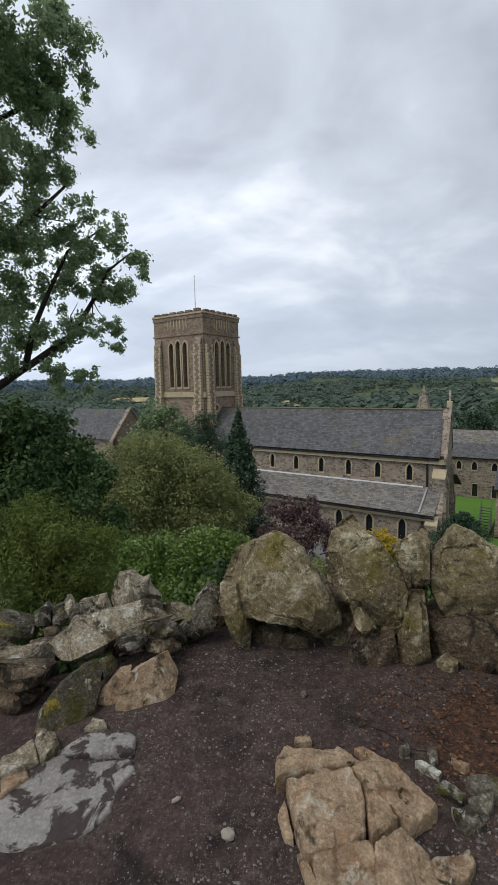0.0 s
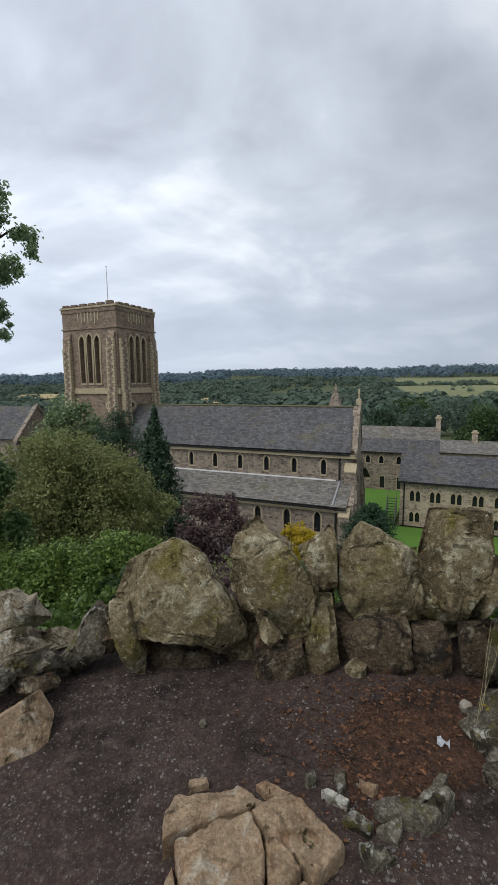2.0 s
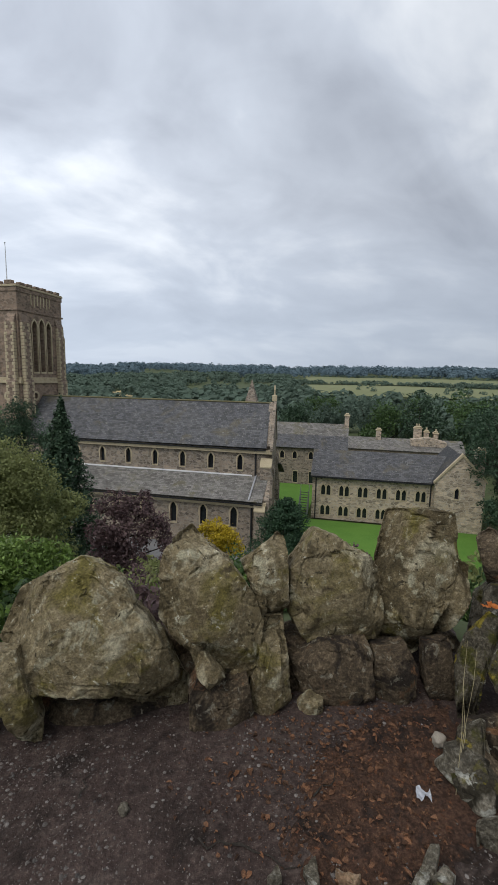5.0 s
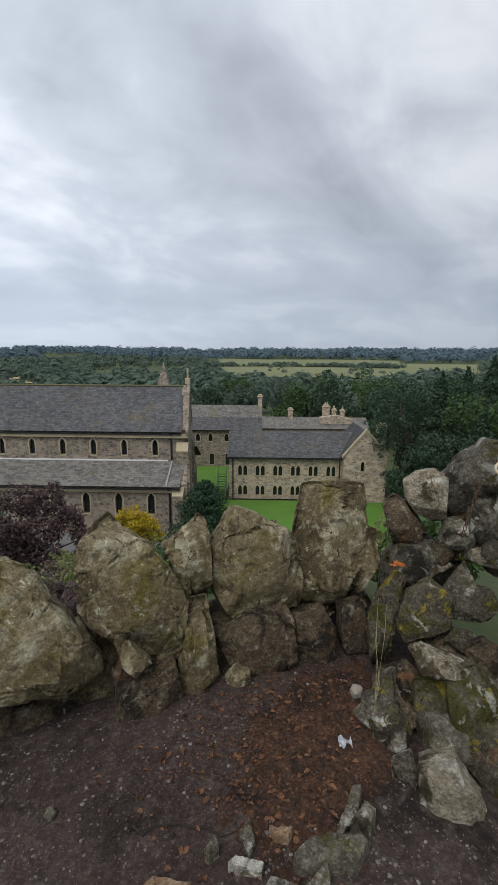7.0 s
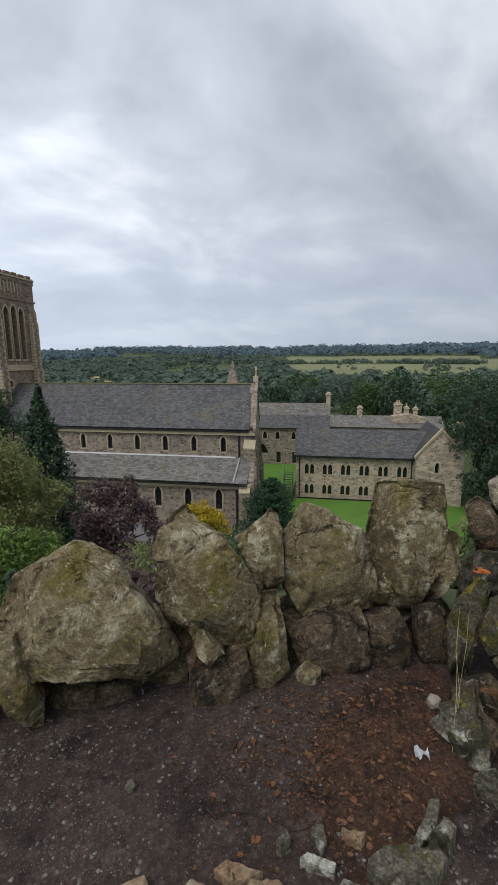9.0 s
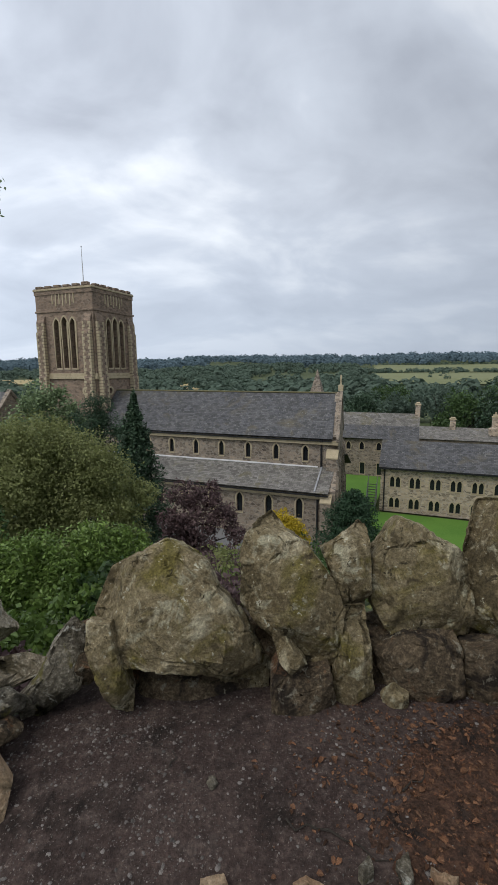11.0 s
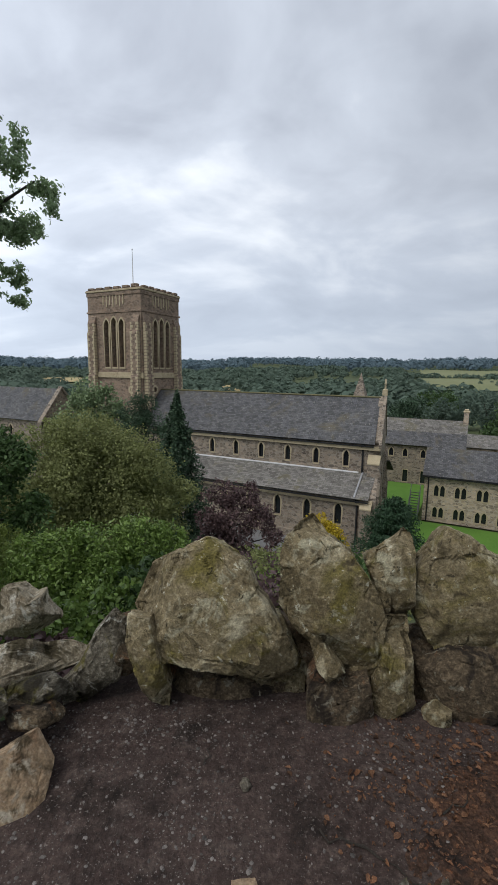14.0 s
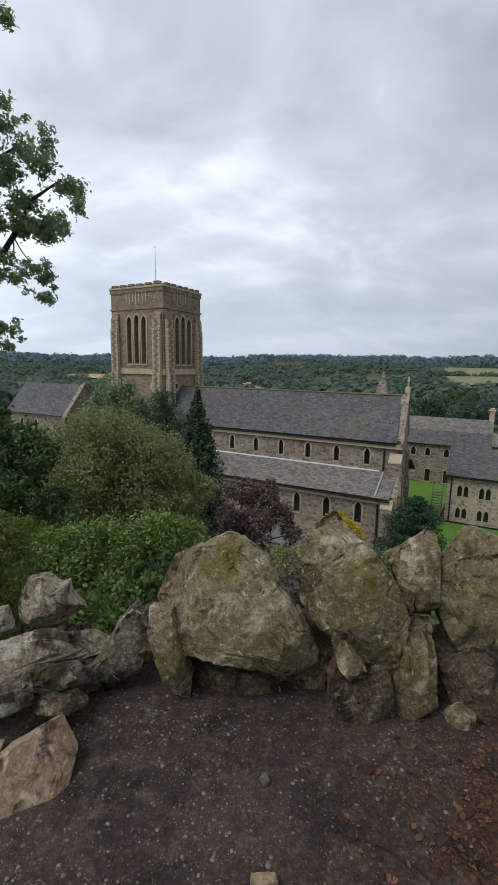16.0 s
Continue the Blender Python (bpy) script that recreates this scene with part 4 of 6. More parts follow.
# projecting cross gable
pierced("wing_gable", [(GX1 + 0.0, G), (29.3, G), (29.3, -10.3), (26.4, -7.4), (GX1 + 0.0, -10.6)], [lancet(26.1, -12.9, -11.5, 0.5)], 0.6, M_GUEST, guest, "y", 8.9)
window(lancet(26.1, -12.9, -11.5, 0.5), 8.9, guest, ring=0.14)
box("wing_side", GX1 + 0.0, GX1 + 0.6, 9.5, 18.0, G, -10.9, M_GUEST, guest)
box("wing_side", 28.7, 29.3, 9.5, 18.0, G, -10.6, M_GUEST, guest)
for x0, z0 in ((23.2, -10.95), (29.6, -10.65)):
    bm = bmesh.new()
    a = [bm.verts.new(p) for p in ((x0, 9.2, z0), (26.4, 9.2, -7.35), (26.4, 18.0, -7.35), (x0, 18.0, z0))]
    b = [bm.verts.new((v.co.x, v.co.y, v.co.z - 0.16)) for v in a]
    bm.faces.new(a), bm.faces.new(b[::-1])
    for i in range(4):
        bm.faces.new((a[i], b[i], b[(i + 1) % 4], a[(i + 1) % 4]))
    part("wing_roof", bm, M_SLATE, guest)
for x0, z0 in ((23.3, -10.85), (29.5, -10.5)):
    prism("coping", [(26.4, -7.0), (x0, z0 + 0.1), (x0, z0 - 0.2), (26.4, -7.4)], "y", 8.75, 9.25, M_DRESSED, guest, "pale stone gable coping")


def chimney(par, x, y, w, d, z0, z1, pots=0):
    """A stone chimney stack with a moulded cap."""
    c = new("chimney")
    c.parent = par
    box("shaft", x - w / 2, x + w / 2, y - d / 2, y + d / 2, z0, z1, M_GUEST, c, "", 0.05)
    box("cap", x - w / 2 - 0.12, x + w / 2 + 0.12, y - d / 2 - 0.12, y + d / 2 + 0.12, z1, z1 + 0.25, M_DRESSED, c, "", 0.06)
    box("crown", x - w / 2 + 0.08, x + w / 2 - 0.08, y - d / 2 + 0.08, y + d / 2 - 0.08, z1 + 0.25, z1 + 0.55, M_DRESSED, c, "", 0.08)
    for k in range(pots):
        bm = bmesh.new()
        px = x + (k - (pots - 1) / 2) * 0.45
        tube(bm, [(px, y, z1 + 0.5), (px, y, z1 + 1.05)], [0.17, 0.14], 9)
        part("pot", bm, M_DRESSED, c, "buff chimney pot")
    return c


chimney(guest, 28.9, 11.0, 1.1, 1.1, -11.5, -7.0, 0)

# ---- cloister range behind ----
rng_ = thing("cloister_range", "stone cloister range with slate roof and tall chimney", "house", ABBEY)
hs = [lancet(a, -12.6, -11.2, 0.75) for a in (0.9, 3.2, 6.1, 9.0)] + [[(a - 0.4, -17), (a + 0.4, -17), (a + 0.4, -14.9), (a - 0.4, -14.9)] for a in (3.4, 6.3, 9.2)]
pierced("front_wall", [(-4, G), (12.2, G), (12.2, -10.3), (-4, -10.3)], hs, 0.6, M_RUBBLE, rng_, "y", 29.0)
for lp in hs:
    window(lp, 29.0, rng_, ring=0.15)
pierced("end_wall", [(29.6, G), (37, G), (37, -10.3), (33, -6.6), (29.6, -10.0)], [], -0.6, M_RUBBLE, rng_, "x", 12.2)
slope("roof", -4.2, 12.5, 28.5, -10.6, 30.8, -8.5, 0.15, M_SLATE, rng_, "grey slate lower roof slope", seed=30)
slope("roof_upper", -4.2, 12.5, 30.8, -8.5, 33, -6.5, 0.12, M_SLATE_OLD, rng_, "brown mossy upper roof slope", seed=31)
slope("roof_back", -4.2, 12.5, 37.5, -10.6, 33, -6.5, 0.15, M_SLATE, rng_, seed=32)
chimney(rng_, 12.1, 33.0, 0.8, 1.3, -7.5, -4.9, 0)

# ---- rear ranges with chimneys ----
rear = thing("rear_range", "low stone service ranges with clustered chimneys", "house", ABBEY)
box("wall", 12.6, 34.5, 42.0, 42.6, G, -12.0, M_GUEST, rear)
slope("roof", 12.4, 34.8, 41.6, -12.2, 45.5, -10.2, 0.15, M_SLATE_OLD, rear, "mossy brown slate roof", seed=40)
slope("roof_back", 12.4, 34.8, 49.4, -12.2, 45.5, -10.2, 0.15, M_SLATE_OLD, rear, seed=41)
for x, w, z1, pots in ((18.6, 1.0, -8.6, 0), (26.2, 1.5, -7.9, 2), (27.9, 0.9, -8.6, 1), (29.7, 0.9, -8.8, 1)):
    chimney(rear, x, 45.2, w, 1.1, -10.8, z1, pots)
prism("dormer", [(24.8, -11.2), (31.5, -11.2), (31.5, -10.2), (28.6, -9.5), (27.2, -9.5), (24.8, -9.9)], "y", 43.0, 45.0, M_GUEST, rear)
low = thing("link_range", "low flat-roofed link building with pale rooflights", "house", ABBEY)
box("wall", 12.5, 22.0, 22.0, 30.0, G, -11.6, M_GUEST, low)
box("roof", 12.3, 22.2, 21.8, 30.2, -11.6, -11.35, M_LEAD, low)
for k in range(3):
    box("rooflight", 12.8 + k * 1.1, 13.6 + k * 1.1, 22.5, 24.0, -11.35, -11.1, M_PALEPAINT, low, "pale rooflight")

# ---- grounds ----
lawn = tagged(link_mesh("lawn", [(XE + 1.6, -9, G + 0.05), (34, -9, G + 0.05), (34, GY - 0.8, G + 0.05), (7.4, GY - 0.8, G + 0.05), (7.4, 28.8, G + 0.05), (-3, 28.8, G + 0.05), (-3, 14, G + 0.05), (XE + 1.6, 13, G + 0.05)], [list(range(8))], M_LAWN), "bright green mown lawn beside the church", "lawn", kind="structure")
lawn.matrix_world = ABBEY
drive = tagged(link_mesh("path", [(-30, -9, G + 0.09), (5.2, -9, G + 0.09), (5.2, -3.8, G + 0.09), (-30, -3.8, G + 0.09)], [[0, 1, 2, 3]], M_PAVE), "grey tarmac path along the church wall", "path", kind="structure")
drive.matrix_world = ABBEY
stair = thing("fire_escape", "grey metal outside stair by the guest house end", "stair", ABBEY)
for k in range(9):
    box("tread", 6.2, 7.3, 10.6 + k * 0.28, 10.85 + k * 0.28, G + 0.3 * (k + 1), G + 0.3 * (k + 1) + 0.05, M_DARK, stair)
for x in (6.15, 7.35):
    for k in range(4):
        box("post", x - 0.04, x + 0.04, 10.6 + k * 0.8, 10.68 + k * 0.8, G, G + 1.2 + k * 0.75 + 0.5, M_LEAD, stair)

# ---- trees and shrubs ----


def woody(bm, base, top, r0, r1, limbs, rng):
    """A leaning trunk with tapering limbs that reach to the given points."""
    base, top = Vector(base), Vector(top)
    pts = [base.lerp(top, k / 5) + Vector((rng.uniform(-1, 1), rng.uniform(-1, 1), 0)) * r0 * 0.5 * (k > 0) for k in range(6)]
    tube(bm, pts, [r0 + (r1 - r0) * k / 5 for k in range(6)], 8)
    for end in limbs:
        s = rng.uniform(0.35, 0.9)
        a, end = base.lerp(top, s), Vector(end)
        mid = a.lerp(end, 0.5) + Vector((rng.uniform(-1, 1), rng.uniform(-1, 1), rng.uniform(-0.4, 0.8))) * (end - a).length * 0.12
        r = (r0 + (r1 - r0) * s) * 0.55
        tube(bm, [a, a.lerp(mid, 0.5), mid, mid.lerp(end, 0.6), end], [r, r * 0.8, r * 0.6, r * 0.4, r * 0.18], 6)


def leafy_tree(name, label, category, blobs, base, mat, n, size, seed, r0=0.25, shell=0.5, clump=0.3, aspect=0.6, droop=0.0, group=""):
    rng = np.random.default_rng(seed)
    rr = random.Random(seed)
    t = thing(name, label, category, Matrix.Translation(base), group)
    off = np.array(base)
    bl = [(x - off[0], y - off[1], z - off[2], r) for x, y, z, r in blobs]
    top = max(bl, key=lambda b: b[2])
    bm = bmesh.new()
    woody(bm, (0, 0, -0.3), (top[0] * 0.8, top[1] * 0.8, top[2] * 0.92), r0, r0 * 0.25, [b[:3] for b in bl], rr)
    part("trunk", bm, M_BARK, t, "dark bark", True)
    more = []
    for x, y, z, r in bl:
        more.append((x, y, z, r * 0.8))
        for _ in range(5):
            d = Vector((rr.gauss(0, 1), rr.gauss(0, 1), rr.gauss(0, 0.8))).normalized() * r * rr.uniform(0.5, 0.95)
            more.append((x + d.x, y + d.y, z + d.z, r * rr.uniform(0.25, 0.5)))
    pts, out = blob_points(more, n, rng, shell, clump)
    leaves("crown", pts, out, size, mat, t, rng, aspect, droop)
    return t


def conifer(name, label, base, height, radius, mat, n, size, seed, column=False, group="", lift=0.06):
    """A conifer: whorls of drooping boughs that grow shorter towards the tip."""
    rng = np.random.default_rng(seed)
    rr = random.Random(seed)
    t = thing(name, label, "tree", Matrix.Translation(base), group)
    bm = bmesh.new()
    woody(bm, (0, 0, -0.3), (0, 0, height), radius * 0.09 + 0.04, 0.02, [], rr)
    part("trunk", bm, M_BARK, t, "dark bark", True)
    m = n // 40
    h = rng.uniform(lift, 1, m) ** (1.0 if column else 1.15)
    reach = radius * ((1 - h) ** (0.5 if column else 0.85)) * rng.uniform(0.42, 1.2, m) + 0.05
    ang = rng.uniform(0, 2 * np.pi, m)
    k = rng.integers(0, m, n)
    s = rng.uniform(0.25, 1, n) ** 0.6
    rad = reach[k] * s
    a = ang[k] + rng.normal(size=n) * 0.13 / np.maximum(s, 0.2)
    sag = -0.16 * rad * s if not column else 0.25 * rad
    pts = np.stack([rad * np.cos(a), rad * np.sin(a), h[k] * height + sag + rng.normal(size=n) * 0.02 * height], axis=1)
    out = np.stack([np.cos(a) * 0.6, np.sin(a) * 0.6, np.full(n, 0.5)], axis=1)
    leaves("foliage", pts, out, size, mat, t, rng, 0.4, 0.4)
    return t


# oak that leans over the terrace's corner
OAK_HIGH = [(-3.1, 5.3, 6.1, 0.67), (-2.7, 5.4, 6.3, 0.48), (-3.2, 5.5, 5.8, 0.67), (-2.9, 5.7, 5.7, 0.43), (-3.2, 5.8, 5.3, 0.67), (-2.9, 6.0, 5.4, 0.39), (-3.6, 5.9, 4.7, 0.72), (-3.1, 6.1, 4.9, 0.53), (-3.5, 6.1, 4.4, 0.58), (-3.8, 6.1, 4.0, 0.58), (-2.6, 6.6, 4.3, 0.43), (-3.0, 6.5, 3.9, 0.48), (-2.4, 6.8, 3.9, 0.37), (-2.6, 6.8, 3.4, 0.43)]
OAK_LOW = [(-3.0, 6.7, 3.4, 0.43), (-3.5, 6.4, 3.5, 0.48), (-3.9, 6.2, 3.3, 0.58), (-2.8, 6.9, 2.8, 0.31), (-3.3, 6.6, 2.8, 0.48), (-3.8, 6.4, 2.7, 0.48), (-4.2, 6.2, 2.3, 0.48), (-3.6, 6.5, 2.2, 0.39), (-3.2, 6.7, 2.1, 0.31), (-3.9, 5.4, 5.3, 0.87), (-4.2, 5.7, 4.1, 0.87), (-4.5, 5.9, 3.0, 0.77), (-3.6, 5.2, 5.9, 0.87)]


def oak():
    rng = np.random.default_rng(5)
    rr = random.Random(5)
    base = Vector((-6.2, 6.3, land_height(-6.2, 6.3)))
    t = thing("oak_tree", "oak with dark green leaves leaning past the terrace", "tree", Matrix.Translation(base))
    bm = bmesh.new()

    def limb(pts, r0, r1):
        pts = [Vector(p) - base for p in pts]
        tube(bm, pts, [r0 + (r1 - r0) * k / (len(pts) - 1) for k in range(len(pts))], 8)
    limb([base + Vector((0, 0, -0.3)), (-6.1, 6.2, 0), (-5.7, 6.1, 2.2), (-5.2, 6.0, 4.0), (-4.4, 5.7, 5.6), (-3.7, 5.5, 7.0)], 0.30, 0.07)
    limb([(-5.9, 6.1, 0.6), (-4.9, 6.0, 1.5), (-4.3, 6.1, 1.95), (-3.9, 6.4, 2.3), (-3.3, 6.6, 2.75), (-3.0, 6.7, 3.25), (-2.75, 6.75, 3.7), (-2.4, 6.8, 3.95)], 0.085, 0.01)
    limb([(-5.3, 6.0, 3.0), (-4.4, 6.0, 3.7), (-3.9, 6.0, 4.0), (-3.5, 6.1, 4.3), (-3.0, 6.2, 4.75)], 0.09, 0.015)
    limb([(-3.95, 6.35, 2.3), (-3.8, 6.35, 2.8), (-3.5, 6.4, 3.4), (-3.2, 6.4, 3.9), (-2.7, 6.55, 4.25)], 0.05, 0.01)
    limb([(-4.7, 5.8, 5.0), (-4.0, 5.7, 5.2), (-3.4, 5.7, 5.4), (-2.9, 5.7, 5.7)], 0.06, 0.012)
    for x, y, z, r in OAK_HIGH + OAK_LOW:
        near = min(([-4.4, 5.7, 5.6], [-3.9, 6.4, 2.3], [-3.3, 6.6, 2.75], [-3.0, 6.7, 3.25], [-3.5, 6.1, 4.3], [-3.9, 6.0, 4.0], [-3.5, 6.4, 3.4], [-3.4, 5.7, 5.4]), key=lambda p: (Vector(p) - Vector((x, y, z))).length)
        for _ in range(1):
            e = Vector((x, y, z)) + Vector((rr.uniform(-1, 1), rr.uniform(-1, 1), rr.uniform(-1, 1))) * r * 0.8
            if (e - Vector(near)).length > 0.6:
                continue
            m = Vector(near).lerp(e, 0.55) + Vector((rr.uniform(-1, 1), rr.uniform(-1, 1), rr.uniform(-1, 1))) * 0.08
            limb([near, m, e], 0.013, 0.003)
    part("trunk", bm, M_BARK, t, "dark bark on crooked limbs", True)
    more = []
    for x, y, z, r in OAK_HIGH + OAK_LOW:
        for _ in range(13):
            d = Vector((rr.gauss(0, 1), rr.gauss(0, 1), rr.gauss(0, 0.8))).normalized() * r * rr.uniform(0.2, 1.0)
            more.append((x + d.x - base.x, y + d.y - base.y, z + d.z - base.z, r * rr.uniform(0.15, 0.3)))
    pts, out = blob_points(more, 72000, rng, 0.2, 0.55)
    leaves("crown", pts, out, 0.062, M_OAK, t, rng, 0.5)
    return t


oak()


def on_land(x, y, dz=0.0):
    return (x, y, land_height(x, y) + dz)


leafy_tree("shrub", "dark green leafy shrub under the oak", "shrub", [(-3.9, 5.6, 1.4, 0.5), (-3.5, 5.7, 1.3, 0.5), (-3.1, 5.9, 1.0, 0.4), (-3.7, 5.5, 0.7, 0.65), (-3.2, 5.7, 0.4, 0.5), (-3.6, 5.3, -0.1, 0.65), (-4.4, 5.6, 1.0, 0.7), (-4.3, 5.3, 0.2, 0.7)],
           on_land(-3.9, 5.6), M_GREEN, 24000, 0.075, 21, 0.08)
leafy_tree("feathery_shrub", "yellow-green feathery shrub below the oak", "shrub", [(-2.8, 4.6, 0.2, 0.42), (-2.5, 4.7, 0.15, 0.42), (-2.25, 4.8, 0.05, 0.3), (-2.6, 4.6, -0.1, 0.45), (-3.0, 4.4, 0.0, 0.45), (-2.95, 4.7, 0.5, 0.32), (-3.3, 4.6, 0.3, 0.4), (-2.7, 4.6, -0.5, 0.5), (-3.2, 4.5, -0.5, 0.5), (-2.3, 4.7, -0.45, 0.4), (-3.7, 4.4, -0.3, 0.5)],
           on_land(-2.7, 4.7), M_FERNY, 52000, 0.05, 22, 0.05, aspect=0.25, droop=0.3)
leafy_tree("laurel_bush", "glossy bright green laurel bush below the boulders", "bush", [(-4.1, 9.3, -2.05, 0.6), (-3.4, 9.6, -2.05, 0.72), (-2.7, 9.8, -2.05, 0.72), (-1.9, 10.0, -1.95, 0.66), (-1.3, 10.1, -2.05, 0.48), (-3.6, 9.2, -2.55, 0.77), (-2.7, 9.5, -2.65, 0.77), (-1.8, 9.8, -2.6, 0.7), (-4.6, 9.0, -2.4, 0.6)],
           on_land(-2.8, 9.7), M_LAUREL, 32000, 0.095, 23, 0.07, shell=0.7, aspect=0.45)
leafy_tree("small_tree", "wide olive-green small-leaved tree on the slope", "tree", [(-7.4, 23.5, -1.8, 1.90), (-6.0, 23.7, -2.9, 2.46), (-8.2, 22.9, -3.3, 2.58), (-4.4, 23.9, -3.8, 1.90), (-9.8, 22.0, -4.0, 2.58), (-11.1, 21.2, -4.6, 2.24), (-6.2, 23.1, -4.8, 2.80), (-3.5, 23.6, -5.2, 1.57), (-8.6, 22.2, -5.5, 2.58), (-4.8, 23.2, -5.9, 2.35), (-11.2, 20.6, -6.1, 2.02), (-7, 22.6, -7, 2.58)],
           on_land(-7, 23.2), M_MAPLE, 115000, 0.135, 24, 0.3, shell=0.7, clump=0.22)
leafy_tree("shrub", "dark green shrub beside the slope", "shrub", [(-7.8, 14.7, -0.8, 1.1), (-7.2, 14.9, -1.4, 1.1), (-7.7, 14.4, -2.2, 1.2), (-9.2, 14.4, -1.0, 1.5), (-8.6, 14.0, -2.6, 1.4), (-6.4, 14.6, -3.0, 1.0)],
           on_land(-7.8, 14.6), M_GREEN, 14000, 0.15, 25, 0.15)
conifer("spruce", "dark narrow young spruce on the slope", on_land(-8.6, 16.5), 5.6, 1.1, M_FIR, 5000, 0.16, 26)
leafy_tree("birch_tree", "light green birch beside the tower", "tree", [(-12.6, 40.8, -0.6, 1.9), (-11.2, 41.1, -1.9, 2.0), (-10.2, 41.0, -3.4, 1.9), (-13.9, 40.3, -2.7, 1.8), (-12.6, 40.5, -4.5, 2.4), (-10.5, 41, -4.6, 1.8), (-14.5, 40, -5.5, 2.0)],
           on_land(-12.6, 40.6), M_BIRCH, 14000, 0.28, 27, 0.2, aspect=0.6)
leafy_tree("pine_tree", "dark rounded pine before the church", "tree", [(-7.9, 37.9, -1.9, 1.5), (-8.2, 37.6, -3.6, 1.9), (-6.4, 38.0, -3.1, 1.8), (-7.0, 38.2, -1.1, 1.1), (-5.6, 38, -5, 1.8), (-8.5, 37.4, -5.6, 2.2), (-6.6, 37.8, -7, 2.2)],
           on_land(-7.2, 37.9), M_FIR, 22000, 0.2, 28, 0.3, aspect=0.3)
conifer("fir_tree", "dark green conical fir before the nave", on_land(-4.0, 34.3), 14.6, 4.3, M_FIR, 26000, 0.3, 29)
leafy_tree("purple_tree", "dark purple-leaved plum tree before the aisle", "tree", [(-0.4, 29.6, -6.6, 1.25), (1.1, 29.6, -6.7, 1.25), (-1.4, 29.1, -8.2, 1.1), (0.4, 29.0, -8.4, 1.7), (2.2, 29.1, -8.0, 1.1), (0.4, 28.5, -9.9, 1.5), (2.9, 28.6, -9.2, 0.9), (-1.3, 28.8, -9.8, 1.2)],
           on_land(0.5, 29.2), M_PURPLE, 13000, 0.2, 30, 0.22, shell=0.45, clump=0.3)
leafy_tree("golden_shrub", "bright golden-yellow shrub by the church path", "shrub", [(7.2, 33.9, -10.5, 1.15), (8.0, 33.5, -11.0, 1.2), (8.6, 33.0, -11.7, 0.9), (6.5, 34.2, -10.2, 0.75), (7.4, 33.6, -12.2, 1.4)],
           on_land(7.5, 33.8), M_GOLD, 9000, 0.16, 31, 0.1)
yew = conifer("yew_tree", "dense dark green upright yew by the lawn", on_land(13.9, 35.9, -0.2), 7.4, 3.7, M_YEW, 28000, 0.24, 32, column=True, lift=0.0)
for k, (x, y, h, r) in enumerate(((3.5, 27.5, 2.2, 1.4), (6.0, 29.5, 2.0, 1.3), (-1.5, 26.0, 2.0, 1.3), (2.0, 24.0, 1.6, 1.3), (4.2, 31.5, 1.8, 1.2), (10.0, 31.0, 1.4, 1.2), (9.0, 27.0, 1.5, 1.4), (12.5, 30.0, 1.3, 1.2), (-3.0, 30.0, 2.2, 1.6), (5.0, 24.0, 1.2, 1.3))):
    z = land_height(x, y)
    leafy_tree("shrub", "low mixed shrub on the bank", "shrub", [(x, y, z + h * 0.6, r), (x + r * 0.6, y, z + h * 0.4, r * 0.7), (x - r * 0.6, y + 0.3, z + h * 0.4, r * 0.7)],
               (x, y, z), (M_MAPLE, M_GREEN, M_PURPLE)[k % 3], 2600, 0.17, 60 + k, 0.06, group="shrubs on the bank")
# tall trees beside and behind the abbey
CEDARS = [(33.6, 30.6, 6.2, 2.6), (46.5, 38.5, 17.5, 6.0), (50.5, 34.5, 19.5, 7.0), (38.5, 30.2, 8.6, 3.6), (41.5, 29.0, 14.0, 5.0), (56.0, 42.0, 18.0, 6.5), (44.0, 26.0, 15.5, 5.0), (60.0, 33.0, 19.0, 7.0), (35.8, 28.5, 7.0, 3.0)]
for k, (x, y, h, r) in enumerate(CEDARS):
    conifer("cedar_tree", "tall dark spreading cedar beyond the lawn", on_land(x, y), h, r, M_FIR, 16000 if k < 6 else 9000, 0.42, 80 + k, group="cedars beyond the lawn")
MASS = [(47, 40, 18.2, 6.5), (53, 37, 19, 7), (42, 32, 12.5, 5), (47, 30, 16, 6), (39, 27, 10.5, 4.5), (57, 46, 18.5, 7), (62, 38, 19, 7.5), (50, 24, 16, 6), (44, 37, 10, 4.5), (52, 48, 16, 6), (43, 21, 12, 5)]
for k, (x, y, h, r) in enumerate(MASS):
    z = land_height(x, y)
    rr = random.Random(300 + k)
    bl = [(x + rr.uniform(-0.7, 0.7) * r, y + rr.uniform(-0.7, 0.7) * r, z + h * rr.uniform(0.18, 0.86), r * rr.uniform(0.32, 0.5)) for _ in range(11)] + [(x, y, z + h * 0.8, r * 0.42)]
    leafy_tree("evergreen_tree", "broad dense dark evergreen beyond the lawn", "tree", bl, (x, y, z), (M_FIR, M_YEW, M_FIR, M_GREEN)[k % 4], 9000, 0.4, 320 + k, 0.4, shell=0.7, aspect=0.4, group="evergreens beyond the lawn")
